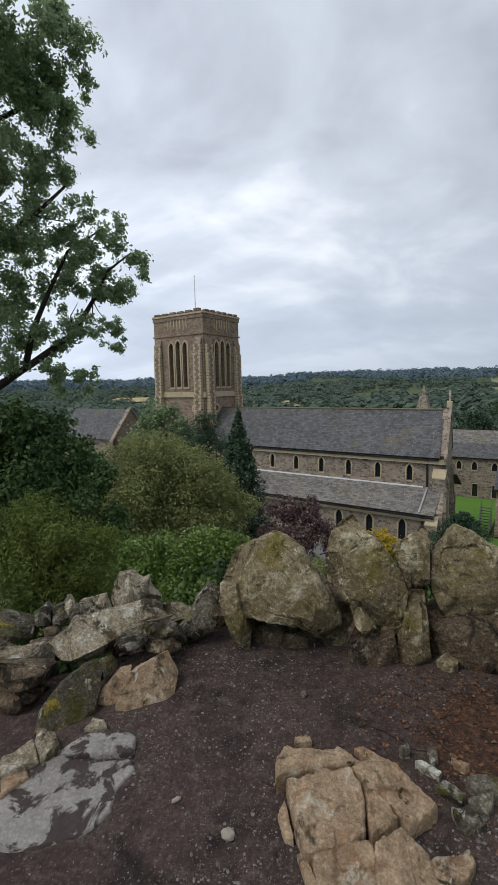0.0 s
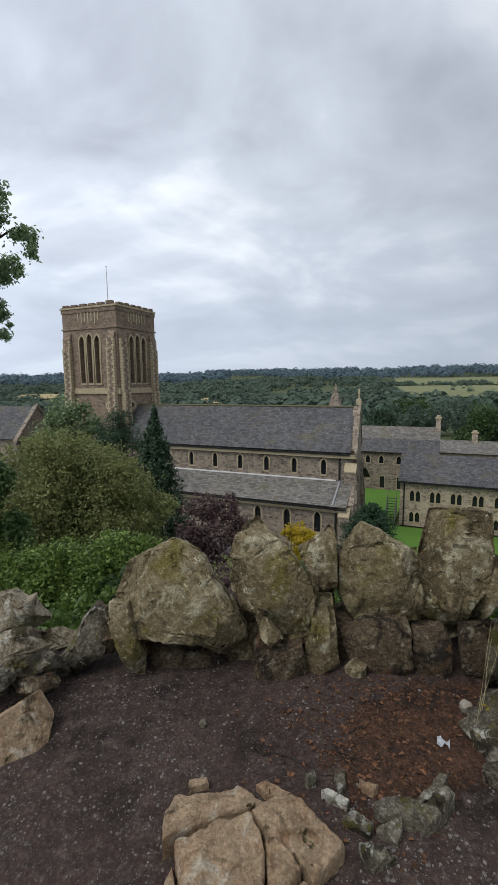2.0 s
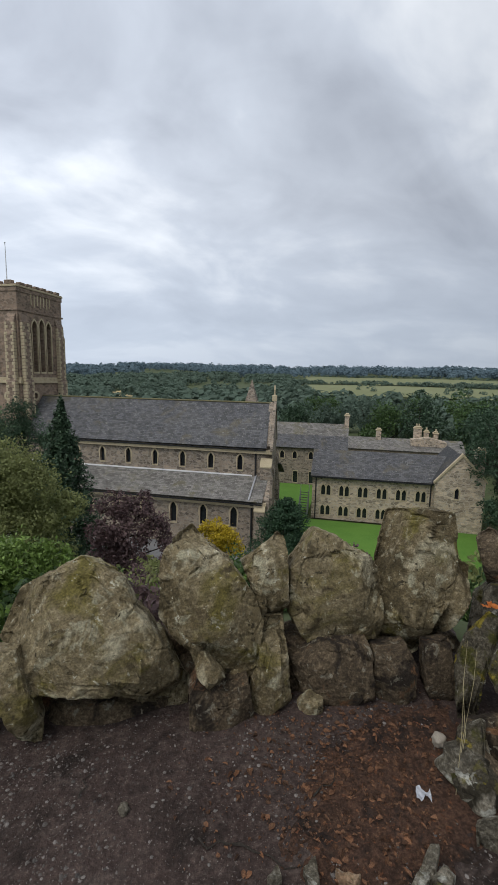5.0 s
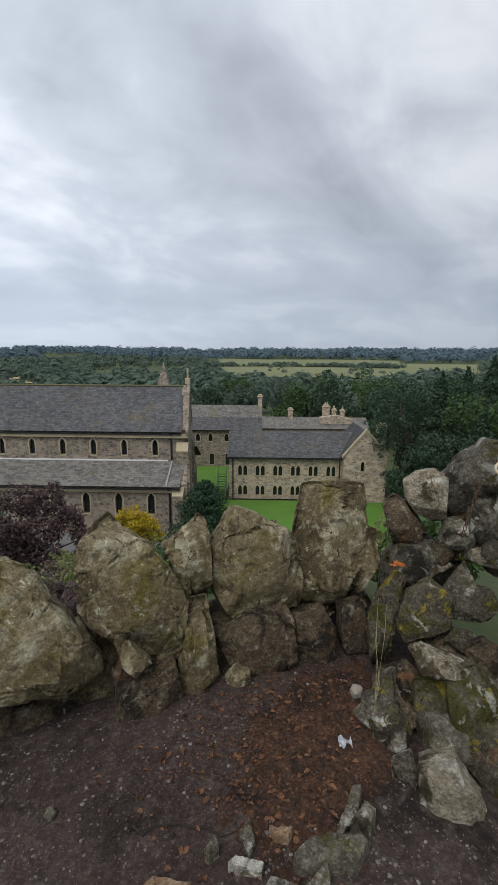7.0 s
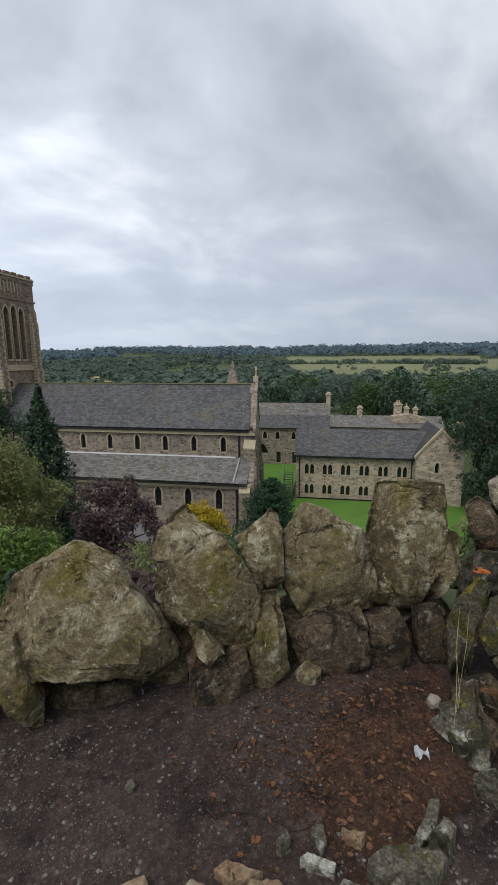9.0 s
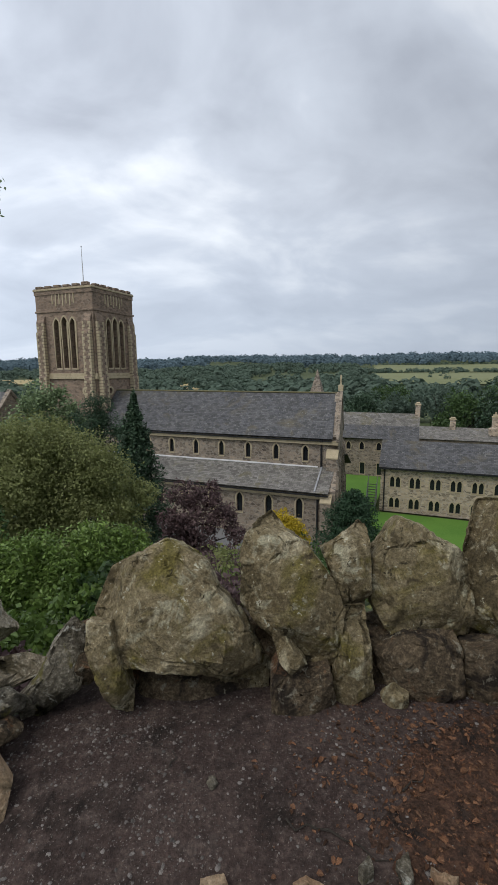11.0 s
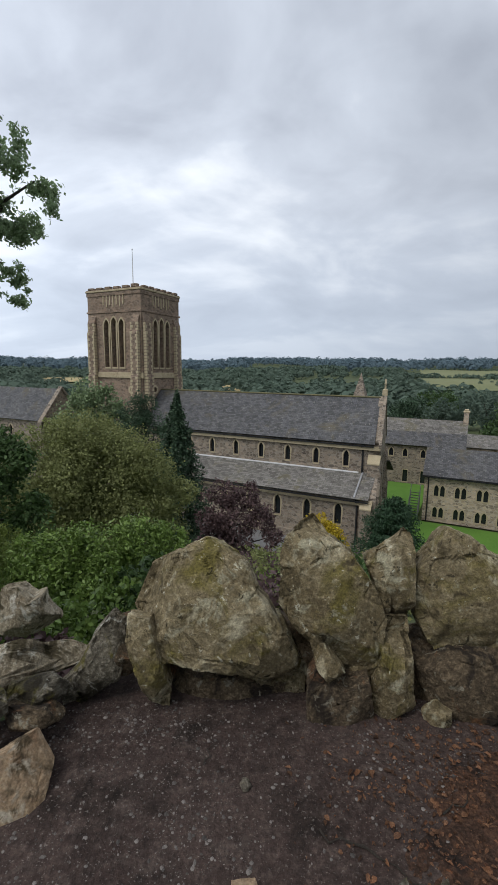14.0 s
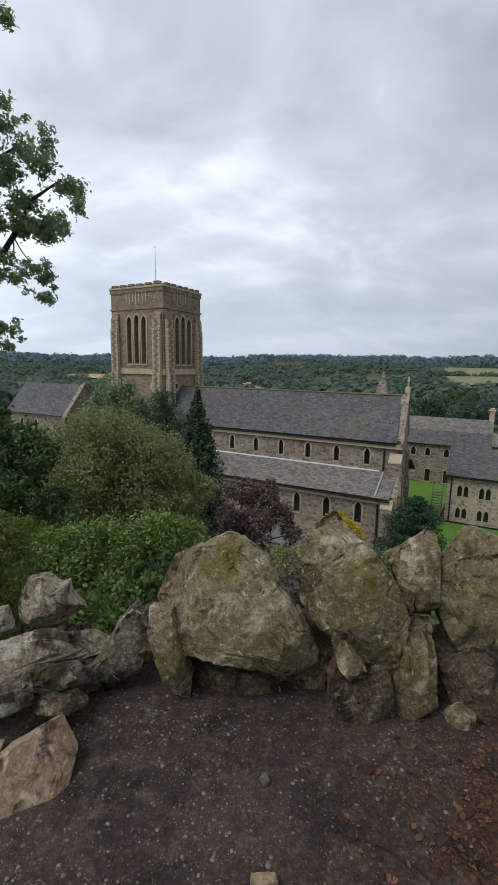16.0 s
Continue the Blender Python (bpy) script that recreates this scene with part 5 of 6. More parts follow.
PARK = [(-26, 88, 12, 5.5), (2, 118, 11, 6), (16, 125, 10, 6), (26, 128, 11, 6.5), (36, 122, 12, 6.5), (47, 116, 13, 7), (55, 104, 14, 7), (63, 96, 16, 8), (70, 90, 17, 8), (66, 106, 16, 8), (77, 84, 15, 7), (84, 80, 16, 8), (80, 66, 15, 7), (58, 118, 15, 7), (74, 74, 14, 6.5),
        (40, 135, 13, 7), (90, 95, 16, 8), (-16, 104, 9, 5), (-2, 100, 9, 4.5), (95, 70, 17, 8), (88, 58, 16, 7), (76, 50, 16, 7)]
for k, (x, y, h, r) in enumerate(PARK):
    z = land_height(x, y)
    rr = random.Random(k)
    bl = [(x + rr.uniform(-0.6, 0.6) * r, y + rr.uniform(-0.6, 0.6) * r, z + h * rr.uniform(0.35, 0.85), r * rr.uniform(0.35, 0.55)) for _ in range(7)] + [(x, y, z + h * 0.72, r * 0.5)]
    leafy_tree("park_tree", "broad dark green tree behind the abbey", "tree", bl, (x, y, z), (M_FAR_HAZE, M_GREEN, M_FIR)[k % 3], 4200, 0.62, 120 + k, 0.35, shell=0.75, group="trees behind the abbey")


# far woods: a great many small crowns of leaf sprays in one mesh
CLEARINGS = [(23.5, 46, 300, 1040), (-1.8, 1.6, 250, 460), (-23, -16.5, 380, 660), (46, 56, 420, 900), (8, 11, 380, 470)]


def woods(name, label, bands, mat, seed, size, sprays):
    rng = random.Random(seed)
    nr = np.random.default_rng(seed)
    trees = []
    for b0, b1, r0, r1, n, gap in bands:
        for _ in range(n):
            a = radians(rng.uniform(b0, b1))
            r = math.sqrt(rng.uniform(r0 * r0, r1 * r1))
            x, y = r * math.sin(a), r * math.cos(a)
            if gap and noise.noise((x * 0.004, y * 0.004, seed)) > 0.30 - gap:
                continue
            deg, far = math.degrees(a) + 2.2 * noise.noise((r * 0.012, a * 9, 5)), r * (1 + 0.12 * noise.noise((a * 16, r * 0.004, 8)))
            if any(f0 < deg < f1 and q0 < far < q1 for f0, f1, q0, q1 in CLEARINGS):
                continue
            s = size * rng.uniform(0.55, 1.3) * (1 + 0.25 * noise.noise((x * 0.01, y * 0.01, 2)))
            trees.append((x, y, land_height(x, y) + s * 0.7, s))
    t = np.array(trees)
    k = np.repeat(np.arange(len(t)), sprays)
    d = nr.normal(size=(len(k), 3))
    d[:, 2] = np.abs(d[:, 2]) * 0.9 - 0.25
    d /= np.linalg.norm(d, axis=1)[:, None]
    pts = t[k, :3] + d * t[k, 3][:, None] * nr.uniform(0.72, 1.05, len(k))[:, None]
    ob = leaves(name, pts, d * 1.2, 1.0, mat, None, nr, 0.85, 0.0, 0.25)
    co = np.zeros(len(k) * 12, dtype=np.float32)
    ob.data.vertices.foreach_get("co", co)
    co = co.reshape(-1, 4, 3)
    mid = co.mean(axis=1, keepdims=True)
    co = mid + (co - mid) * (t[k, 3] * 0.5)[:, None, None]
    ob.data.vertices.foreach_set("co", co.astype(np.float32).ravel())
    return tagged(ob, label, "woodland", kind="stuff")


woods("woodland", "dark green broadleaf woods across the plain", [(-50, 75, 150, 330, 620, 0.0), (-50, 75, 330, 900, 3200, 0.04)], M_FAR_HAZE, 3, 6.0, 90)
woods("distant_woodland", "woods on the far hills with haze blue in their colour", [(-55, 80, 900, 1900, 3900, 0.06), (-55, 80, 1900, 2500, 3000, 0.0)], M_FARTHER_HAZE, 4, 12.0, 52)
CLEARINGS.clear()
woods("hedgerow", "hedges and hedgerow trees between the far pastures", [(22, 47, 650, 672, 150, 0.0), (24, 45, 1042, 1070, 90, 0.0), (30, 33, 480, 640, 10, 0.0), (40, 47, 420, 600, 16, 0.0), (-26, -14, 660, 690, 60, 0.0), (-3, 3, 460, 480, 26, 0.0)], M_FAR_HAZE, 6, 3.8, 50)


def field(name, label, b0, b1, r0, r1, mat):
    n, m = 16, 8
    vs = []
    for j in range(m + 1):
        for i in range(n + 1):
            a, r = radians(b0 + (b1 - b0) * i / n), r0 + (r1 - r0) * j / m
            x, y = r * math.sin(a), r * math.cos(a)
            vs.append((x, y, land_height(x, y) + 1.2))
    fs = [(j * (n + 1) + i, j * (n + 1) + i + 1, (j + 1) * (n + 1) + i + 1, (j + 1) * (n + 1) + i) for j in range(m) for i in range(n)]
    return tagged(link_mesh(name, vs, fs, mat), label, "field", kind="structure")


field("field", "pale green pasture on the far slope", 23.5, 46, 430, 640, M_FIELD)
field("field", "olive pasture above the hedge line", 23.5, 46, 680, 1035, M_FIELD)
field("field", "golden stubble field among trees", -1.8, 1.6, 360, 450, M_STUBBLE)
field("field", "golden stubble field beyond the wood", -23, -16.5, 510, 660, M_STUBBLE)
field("field", "pale pasture at the wood's edge", 46, 56, 500, 880, M_FIELD)

for k, (x, y, h, r) in enumerate(((-1.9, 6.6, 0.8, 0.8), (-1.0, 6.8, 0.9, 0.8), (-0.2, 7.6, 0.9, 0.9), (0.6, 7.0, 0.9, 0.8), (1.4, 8.0, 0.9, 0.9), (2.4, 8.6, 0.9, 1.0), (0.3, 10.5, 1.2, 1.2), (1.8, 11.5, 1.2, 1.2), (-0.8, 12.5, 1.3, 1.3), (3.4, 12.5, 1.2, 1.3), (3.6, 6.5, 0.8, 0.8), (4.8, 8.5, 0.9, 1.0), (-2.6, 6.0, 0.9, 0.7), (-2.6, 4.1, 0.5, 0.5), (-3.3, 3.7, 0.5, 0.5), (-1.9, 4.9, 0.5, 0.5), (3.2, 4.6, 0.7, 0.6), (3.9, 4.0, 0.8, 0.7), (4.4, 5.2, 0.8, 0.8), (1.2, 15.5, 1.3, 1.5), (4.6, 17.0, 1.2, 1.5), (-1.5, 17.5, 1.3, 1.5), (7.5, 14.0, 1.1, 1.4), (7.5, 20.0, 1.2, 1.6), (2.8, 20.5, 1.2, 1.5))):
    z = land_height(x, y)
    leafy_tree("bramble", "low tangled bramble growth on the steep bank", "shrub", [(x, y, z + h * 0.55, r * 0.8), (x + r * 0.7, y, z + h * 0.4, r * 0.6), (x - r * 0.7, y + 0.2, z + h * 0.4, r * 0.6)],
               (x, y, z), (M_LAUREL, M_GREEN, M_MAPLE, M_PURPLE)[k % 4], 2200, 0.11, 400 + k, 0.04, group="brambles on the bank")

# ---- stones of the terrace ----
boulder((0, 2.86), -4, 14, 0.24, [(-0.55, 0.48), (-0.48, 0.66), (-0.45, 0.72), (-0.31, 0.78), (-0.15, 0.87), (-0.04, 0.8), (0.07, 0.74), (0.13, 0.61), (0.2, 0.55), (0.27, 0.43), (0.34, 0.29), (0.4, 0.18), (0.38, -0.01), (0.3, -0.03), (0.19, 0.1), (0.04, 0.21), (-0.17, 0.23), (-0.34, 0.25), (-0.45, 0.36)])
boulder((-0.4, 2.86), -4, 8, 0.1, [(-0.13, 0.5), (-0.01, 0.49), (0.04, 0.32), (0.09, 0.13), (0.08, -0.01), (-0.01, 0.04), (-0.07, 0.22), (-0.13, 0.36)])
# shade of the gap below the big boulder is in this stone's colour
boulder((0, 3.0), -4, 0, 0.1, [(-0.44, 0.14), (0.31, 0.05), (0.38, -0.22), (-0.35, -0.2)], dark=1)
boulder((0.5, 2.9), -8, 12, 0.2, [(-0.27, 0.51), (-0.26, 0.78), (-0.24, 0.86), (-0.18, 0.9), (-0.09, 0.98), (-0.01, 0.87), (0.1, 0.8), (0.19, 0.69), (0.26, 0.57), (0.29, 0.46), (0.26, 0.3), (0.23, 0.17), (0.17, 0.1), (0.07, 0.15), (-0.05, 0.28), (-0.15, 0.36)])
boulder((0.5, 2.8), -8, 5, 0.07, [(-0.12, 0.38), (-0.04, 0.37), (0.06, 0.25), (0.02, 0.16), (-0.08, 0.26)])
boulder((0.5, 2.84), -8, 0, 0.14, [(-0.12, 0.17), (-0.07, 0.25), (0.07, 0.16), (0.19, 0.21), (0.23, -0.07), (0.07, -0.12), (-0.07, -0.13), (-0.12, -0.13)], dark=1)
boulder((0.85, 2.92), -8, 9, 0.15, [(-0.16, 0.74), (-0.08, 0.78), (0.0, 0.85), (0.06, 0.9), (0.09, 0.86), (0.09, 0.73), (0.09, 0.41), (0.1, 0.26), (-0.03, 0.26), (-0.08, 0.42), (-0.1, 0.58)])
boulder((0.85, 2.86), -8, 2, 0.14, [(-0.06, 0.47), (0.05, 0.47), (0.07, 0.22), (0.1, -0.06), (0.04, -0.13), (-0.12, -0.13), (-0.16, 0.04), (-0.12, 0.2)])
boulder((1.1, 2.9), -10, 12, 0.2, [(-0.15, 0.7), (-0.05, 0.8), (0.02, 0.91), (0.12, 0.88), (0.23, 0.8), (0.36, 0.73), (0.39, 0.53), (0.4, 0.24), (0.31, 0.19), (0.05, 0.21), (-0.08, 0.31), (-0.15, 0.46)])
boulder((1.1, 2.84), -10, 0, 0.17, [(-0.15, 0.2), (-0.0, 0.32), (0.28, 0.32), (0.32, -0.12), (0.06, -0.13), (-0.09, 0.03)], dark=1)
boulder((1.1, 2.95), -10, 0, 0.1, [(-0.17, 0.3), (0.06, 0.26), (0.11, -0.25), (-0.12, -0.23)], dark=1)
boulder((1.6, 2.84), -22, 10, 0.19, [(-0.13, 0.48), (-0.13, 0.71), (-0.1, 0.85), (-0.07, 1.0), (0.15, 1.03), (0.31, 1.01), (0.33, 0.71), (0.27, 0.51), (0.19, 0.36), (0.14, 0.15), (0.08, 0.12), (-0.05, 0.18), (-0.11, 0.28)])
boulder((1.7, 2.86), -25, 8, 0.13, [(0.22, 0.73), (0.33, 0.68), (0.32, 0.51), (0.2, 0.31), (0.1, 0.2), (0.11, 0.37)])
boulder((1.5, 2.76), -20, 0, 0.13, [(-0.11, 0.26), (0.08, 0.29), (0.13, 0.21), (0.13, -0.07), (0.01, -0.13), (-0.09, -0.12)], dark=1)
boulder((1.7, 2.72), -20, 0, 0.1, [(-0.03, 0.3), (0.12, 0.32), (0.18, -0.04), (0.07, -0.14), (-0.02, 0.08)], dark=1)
boulder((1.1, 2.74), -20, 0, 0.06, [(-0.16, 0.02), (-0.09, 0.09), (-0.02, 0.07), (-0.02, -0.03), (-0.11, -0.07)])
boulder((1.32, 1.92), -45, 10, 0.1, [(0.08, 0.12), (0.13, 0.16), (0.22, 0.19), (0.25, 0.14), (0.33, 0.04), (0.31, -0.09), (0.33, -0.28), (0.22, -0.2), (0.15, -0.07), (0.09, -0.03)], pale=1, name="wall_stone")
boulder((1.3, 1.95), -45, 5, 0.09, [(0.01, 0.09), (0.09, 0.16), (0.14, -0.05), (0.24, -0.23), (0.24, -0.44), (0.11, -0.44), (0.04, -0.13)], name="wall_stone")
boulder((1.6, 2.2), -45, 12, 0.09, [(0.04, 0.34), (0.1, 0.37), (0.22, 0.34), (0.32, 0.31), (0.3, 0.26), (0.18, 0.23), (0.11, 0.25)], pale=1, name="wall_stone")
boulder((1.62, 2.25), -45, 10, 0.07, [(-0.01, 0.12), (0.03, 0.14), (0.06, 0.0), (0.13, -0.09), (0.16, -0.21), (0.08, -0.25), (0.03, -0.12)], pale=1, name="wall_stone")
boulder((1.72, 2.4), -45, 20, 0.12, [(0.04, 0.33), (0.09, 0.51), (0.21, 0.6), (0.32, 0.53), (0.33, 0.35), (0.22, 0.29), (0.09, 0.24)], moss=1, name="wall_stone")
boulder((1.8, 2.4), -40, 18, 0.1, [(-0.16, 0.29), (-0.11, 0.45), (-0.01, 0.59), (0.06, 0.56), (0.01, 0.37), (-0.03, 0.15), (-0.02, -0.03), (-0.09, -0.13), (-0.13, 0.08)], moss=1, name="wall_stone")
boulder((1.8, 2.45), -45, 20, 0.1, [(0.23, 0.44), (0.31, 0.58), (0.38, 0.68), (0.44, 0.54), (0.49, 0.38), (0.41, 0.36), (0.28, 0.35)], name="wall_stone")
boulder((1.85, 2.5), -45, 30, 0.1, [(0.08, 0.48), (0.16, 0.58), (0.29, 0.65), (0.35, 0.62), (0.27, 0.56), (0.15, 0.46)], pale=1, name="wall_stone")
boulder((1.9, 2.5), -45, 25, 0.08, [(0.31, 0.68), (0.45, 0.73), (0.6, 0.69), (0.59, 0.61), (0.45, 0.62)], pale=1, name="wall_stone")
boulder((2.05, 2.72), -45, 5, 0.14, [(0.04, 1.01), (0.11, 1.07), (0.23, 1.1), (0.3, 1.05), (0.3, 0.79), (0.24, 0.76), (0.12, 0.83), (0.06, 0.91)], pale=1, name="wall_stone")
boulder((2.1, 2.75), -45, 5, 0.2, [(0.24, 1.02), (0.35, 1.18), (0.45, 1.24), (0.48, 1.29), (0.59, 1.28), (0.65, 1.02), (0.53, 0.98), (0.42, 0.81), (0.29, 0.83)], name="wall_stone")
boulder((2.05, 2.68), -45, 5, 0.1, [(0.23, 0.64), (0.26, 0.8), (0.35, 0.82), (0.43, 0.75), (0.45, 0.67), (0.28, 0.61)], name="wall_stone")
boulder((2.1, 2.7), -45, 5, 0.16, [(0.36, 0.69), (0.36, 0.87), (0.43, 0.98), (0.57, 1.06), (0.63, 0.7), (0.45, 0.67)], name="wall_stone")
# the shaded hollow here is painted as a dark stone
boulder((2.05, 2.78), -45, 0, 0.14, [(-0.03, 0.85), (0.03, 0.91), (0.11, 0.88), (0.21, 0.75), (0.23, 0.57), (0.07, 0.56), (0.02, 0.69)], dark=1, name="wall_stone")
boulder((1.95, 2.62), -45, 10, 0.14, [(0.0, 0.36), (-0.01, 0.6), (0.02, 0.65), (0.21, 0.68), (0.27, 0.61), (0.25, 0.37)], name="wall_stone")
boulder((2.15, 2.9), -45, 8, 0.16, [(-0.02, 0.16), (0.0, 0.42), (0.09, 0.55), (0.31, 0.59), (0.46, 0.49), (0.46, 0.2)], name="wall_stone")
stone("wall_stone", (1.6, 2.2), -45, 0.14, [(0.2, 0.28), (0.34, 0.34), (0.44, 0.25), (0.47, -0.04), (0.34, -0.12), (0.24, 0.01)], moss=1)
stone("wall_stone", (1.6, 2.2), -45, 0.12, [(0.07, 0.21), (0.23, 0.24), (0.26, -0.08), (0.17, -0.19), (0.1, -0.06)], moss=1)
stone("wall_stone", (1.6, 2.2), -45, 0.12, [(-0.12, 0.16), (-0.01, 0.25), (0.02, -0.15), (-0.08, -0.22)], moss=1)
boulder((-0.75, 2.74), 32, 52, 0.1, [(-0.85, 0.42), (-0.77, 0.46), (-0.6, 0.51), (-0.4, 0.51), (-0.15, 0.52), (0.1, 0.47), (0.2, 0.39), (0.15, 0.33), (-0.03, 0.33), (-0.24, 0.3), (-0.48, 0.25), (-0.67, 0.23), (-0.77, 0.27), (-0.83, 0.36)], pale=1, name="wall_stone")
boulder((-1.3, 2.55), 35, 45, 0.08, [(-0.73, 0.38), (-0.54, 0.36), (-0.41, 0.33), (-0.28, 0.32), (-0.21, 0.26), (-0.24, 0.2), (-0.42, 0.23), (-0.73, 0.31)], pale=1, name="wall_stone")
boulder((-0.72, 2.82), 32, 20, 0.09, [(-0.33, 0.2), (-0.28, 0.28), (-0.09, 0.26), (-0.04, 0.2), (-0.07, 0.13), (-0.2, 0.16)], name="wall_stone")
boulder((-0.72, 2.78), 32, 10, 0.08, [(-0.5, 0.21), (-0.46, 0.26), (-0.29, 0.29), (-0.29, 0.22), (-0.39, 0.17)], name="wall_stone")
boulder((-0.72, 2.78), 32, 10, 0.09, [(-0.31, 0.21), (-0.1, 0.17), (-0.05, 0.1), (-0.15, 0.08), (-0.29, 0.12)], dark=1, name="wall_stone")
boulder((-1.0, 2.42), 35, 35, 0.12, [(-0.58, -0.02), (-0.53, 0.09), (-0.4, 0.2), (-0.26, 0.26), (-0.09, 0.26), (-0.04, 0.19), (-0.18, 0.1), (-0.24, -0.02), (-0.34, -0.1), (-0.47, -0.09)], moss=1, name="wall_stone")
boulder((-1.6, 4.3), 10, 10, 0.2, [(-0.35, -0.35), (-0.31, -0.21), (-0.26, -0.06), (-0.12, -0.04), (-0.01, -0.14), (0.07, -0.11), (0.09, -0.23), (0.2, -0.36), (-0.07, -0.46)], pale=1, name="wall_stone")
boulder((-1.9, 3.9), 15, 10, 0.15, [(-0.62, -0.33), (-0.58, -0.21), (-0.5, -0.14), (-0.44, -0.22), (-0.42, -0.38)], name="wall_stone")
boulder((-1.8, 3.9), 15, 10, 0.15, [(-0.51, -0.37), (-0.53, -0.18), (-0.43, -0.15), (-0.35, -0.25), (-0.36, -0.37)], name="wall_stone")
boulder((-1.7, 3.95), 15, 10, 0.13, [(-0.47, -0.35), (-0.55, -0.16), (-0.5, -0.08), (-0.39, -0.25), (-0.4, -0.35)], pale=1, name="wall_stone")
boulder((-1.6, 3.95), 15, 10, 0.13, [(-0.46, -0.32), (-0.48, -0.14), (-0.37, -0.12), (-0.22, -0.26), (-0.33, -0.33)], name="wall_stone")
boulder((-1.5, 4.0), 15, 10, 0.13, [(-0.38, -0.29), (-0.46, -0.13), (-0.35, -0.11), (-0.3, -0.28)], pale=1, name="wall_stone")
boulder((-2.0, 3.8), 15, 10, 0.2, [(-0.94, -0.35), (-0.79, -0.16), (-0.6, -0.23), (-0.45, -0.3), (-0.46, -0.43)], name="wall_stone")
boulder((-0.86, 2.4), 28, 30, 0.1, [(-0.24, -0.05), (-0.24, 0.01), (-0.15, 0.16), (-0.06, 0.2), (0.12, 0.24), (0.17, 0.11), (0.1, -0.05), (0.03, -0.13), (-0.12, -0.11)], warm=1, name="wall_stone", label="flaky buff stone with dark moss leaning on the wall")
boulder((-0.98, 2.42), 28, 30, 0.08, [(-0.27, -0.03), (-0.21, 0.09), (-0.08, 0.17), (-0.01, 0.17), (-0.06, 0.09), (-0.14, -0.05), (-0.19, -0.07)], warm=1, name="wall_stone", label="flaky buff stone with dark moss leaning on the wall")
boulder((-0.6, 2.95), 20, 25, 0.12, [(-0.27, 0.14), (-0.16, 0.22), (-0.07, 0.36), (0.04, 0.46), (0.1, 0.4), (0.08, 0.22), (0.03, 0.11), (-0.13, 0.04), (-0.23, -0.06)], name="wall_stone")
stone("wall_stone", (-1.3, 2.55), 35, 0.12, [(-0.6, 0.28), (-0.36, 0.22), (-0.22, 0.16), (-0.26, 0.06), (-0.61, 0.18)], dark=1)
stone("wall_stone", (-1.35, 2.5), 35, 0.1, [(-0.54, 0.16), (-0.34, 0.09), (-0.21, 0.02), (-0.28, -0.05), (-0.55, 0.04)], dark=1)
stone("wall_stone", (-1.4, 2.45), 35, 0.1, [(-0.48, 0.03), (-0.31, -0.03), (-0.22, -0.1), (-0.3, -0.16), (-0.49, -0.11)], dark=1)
outcrop = thing("rock_outcrop", "warm buff bedrock outcrop split by cracks in the path", "rock")
bed_block("block", 0.075, 0, -0.12, [(-0.08, 1.77), (-0.09, 1.92), (-0.04, 1.99), (0.22, 2.03), (0.32, 1.94), (0.32, 1.92), (0.12, 1.87), (-0.02, 1.82)], M_WARM, parent=outcrop)
bed_block("block", 0.09, 0.03, 0.03, [(-0.04, 1.79), (0.12, 1.83), (0.26, 1.86), (0.3, 1.75), (0.28, 1.57), (0.16, 1.51), (0.04, 1.49), (-0.0, 1.58)], M_WARM, parent=outcrop)
bed_block("block", 0.08, -0.1, 0, [(0.27, 1.88), (0.4, 1.93), (0.49, 1.91), (0.56, 1.81), (0.62, 1.72), (0.6, 1.7), (0.47, 1.62), (0.42, 1.71), (0.31, 1.79)], M_WARM, parent=outcrop)
bed_block("block", 0.08, 0, 0.08, [(0.31, 1.76), (0.33, 1.77), (0.41, 1.7), (0.43, 1.65), (0.4, 1.62), (0.3, 1.56)], M_WARM, parent=outcrop)
bed_block("block", 0.06, 0.02, 0.15, [(0.06, 1.5), (0.19, 1.53), (0.29, 1.55), (0.31, 1.48), (0.29, 1.34), (0.09, 1.33)], M_WARM, parent=outcrop)
bed_block("block", 0.06, -0.08, 0.1, [(0.31, 1.53), (0.43, 1.61), (0.5, 1.54), (0.58, 1.45), (0.53, 1.36), (0.29, 1.34)], M_WARM, parent=outcrop)
bed_block("block", 0.03, -0.1, 0, [(0.49, 1.66), (0.51, 1.71), (0.54, 1.72), (0.58, 1.69)], M_WARM, parent=outcrop)
bed_block("block", 0.03, 0, 0, [(-0.0, 2.06), (0.0, 2.1), (0.08, 2.1), (0.09, 2.07)], M_WARM, parent=outcrop)
bed_block("block", 0.035, 0, 0, [(0.3, 2.04), (0.35, 2.06), (0.4, 2.03), (0.46, 1.98), (0.41, 1.98), (0.34, 1.99)], M_WARM, parent=outcrop)
bed_block("block", 0.03, 0.2, 0, [(-0.08, 1.67), (-0.05, 1.74), (-0.03, 1.65), (-0.01, 1.56), (-0.05, 1.57)], M_WARM, parent=outcrop)
bed_block("block", 0.03, 0.2, 0, [(-0.0, 1.51), (0.03, 1.52), (0.08, 1.4), (0.04, 1.39)], M_WARM, parent=outcrop)
bed_block("ground_stone", 0.04, 0, 0, [(0.68, 1.74), (0.72, 1.75), (0.79, 1.71), (0.81, 1.68), (0.7, 1.65)], M_WALLSTONE)
bed_block("ground_stone", 0.05, 0, 0.1, [(0.52, 1.5), (0.69, 1.56), (0.69, 1.51), (0.64, 1.45), (0.55, 1.46)], M_WARM)
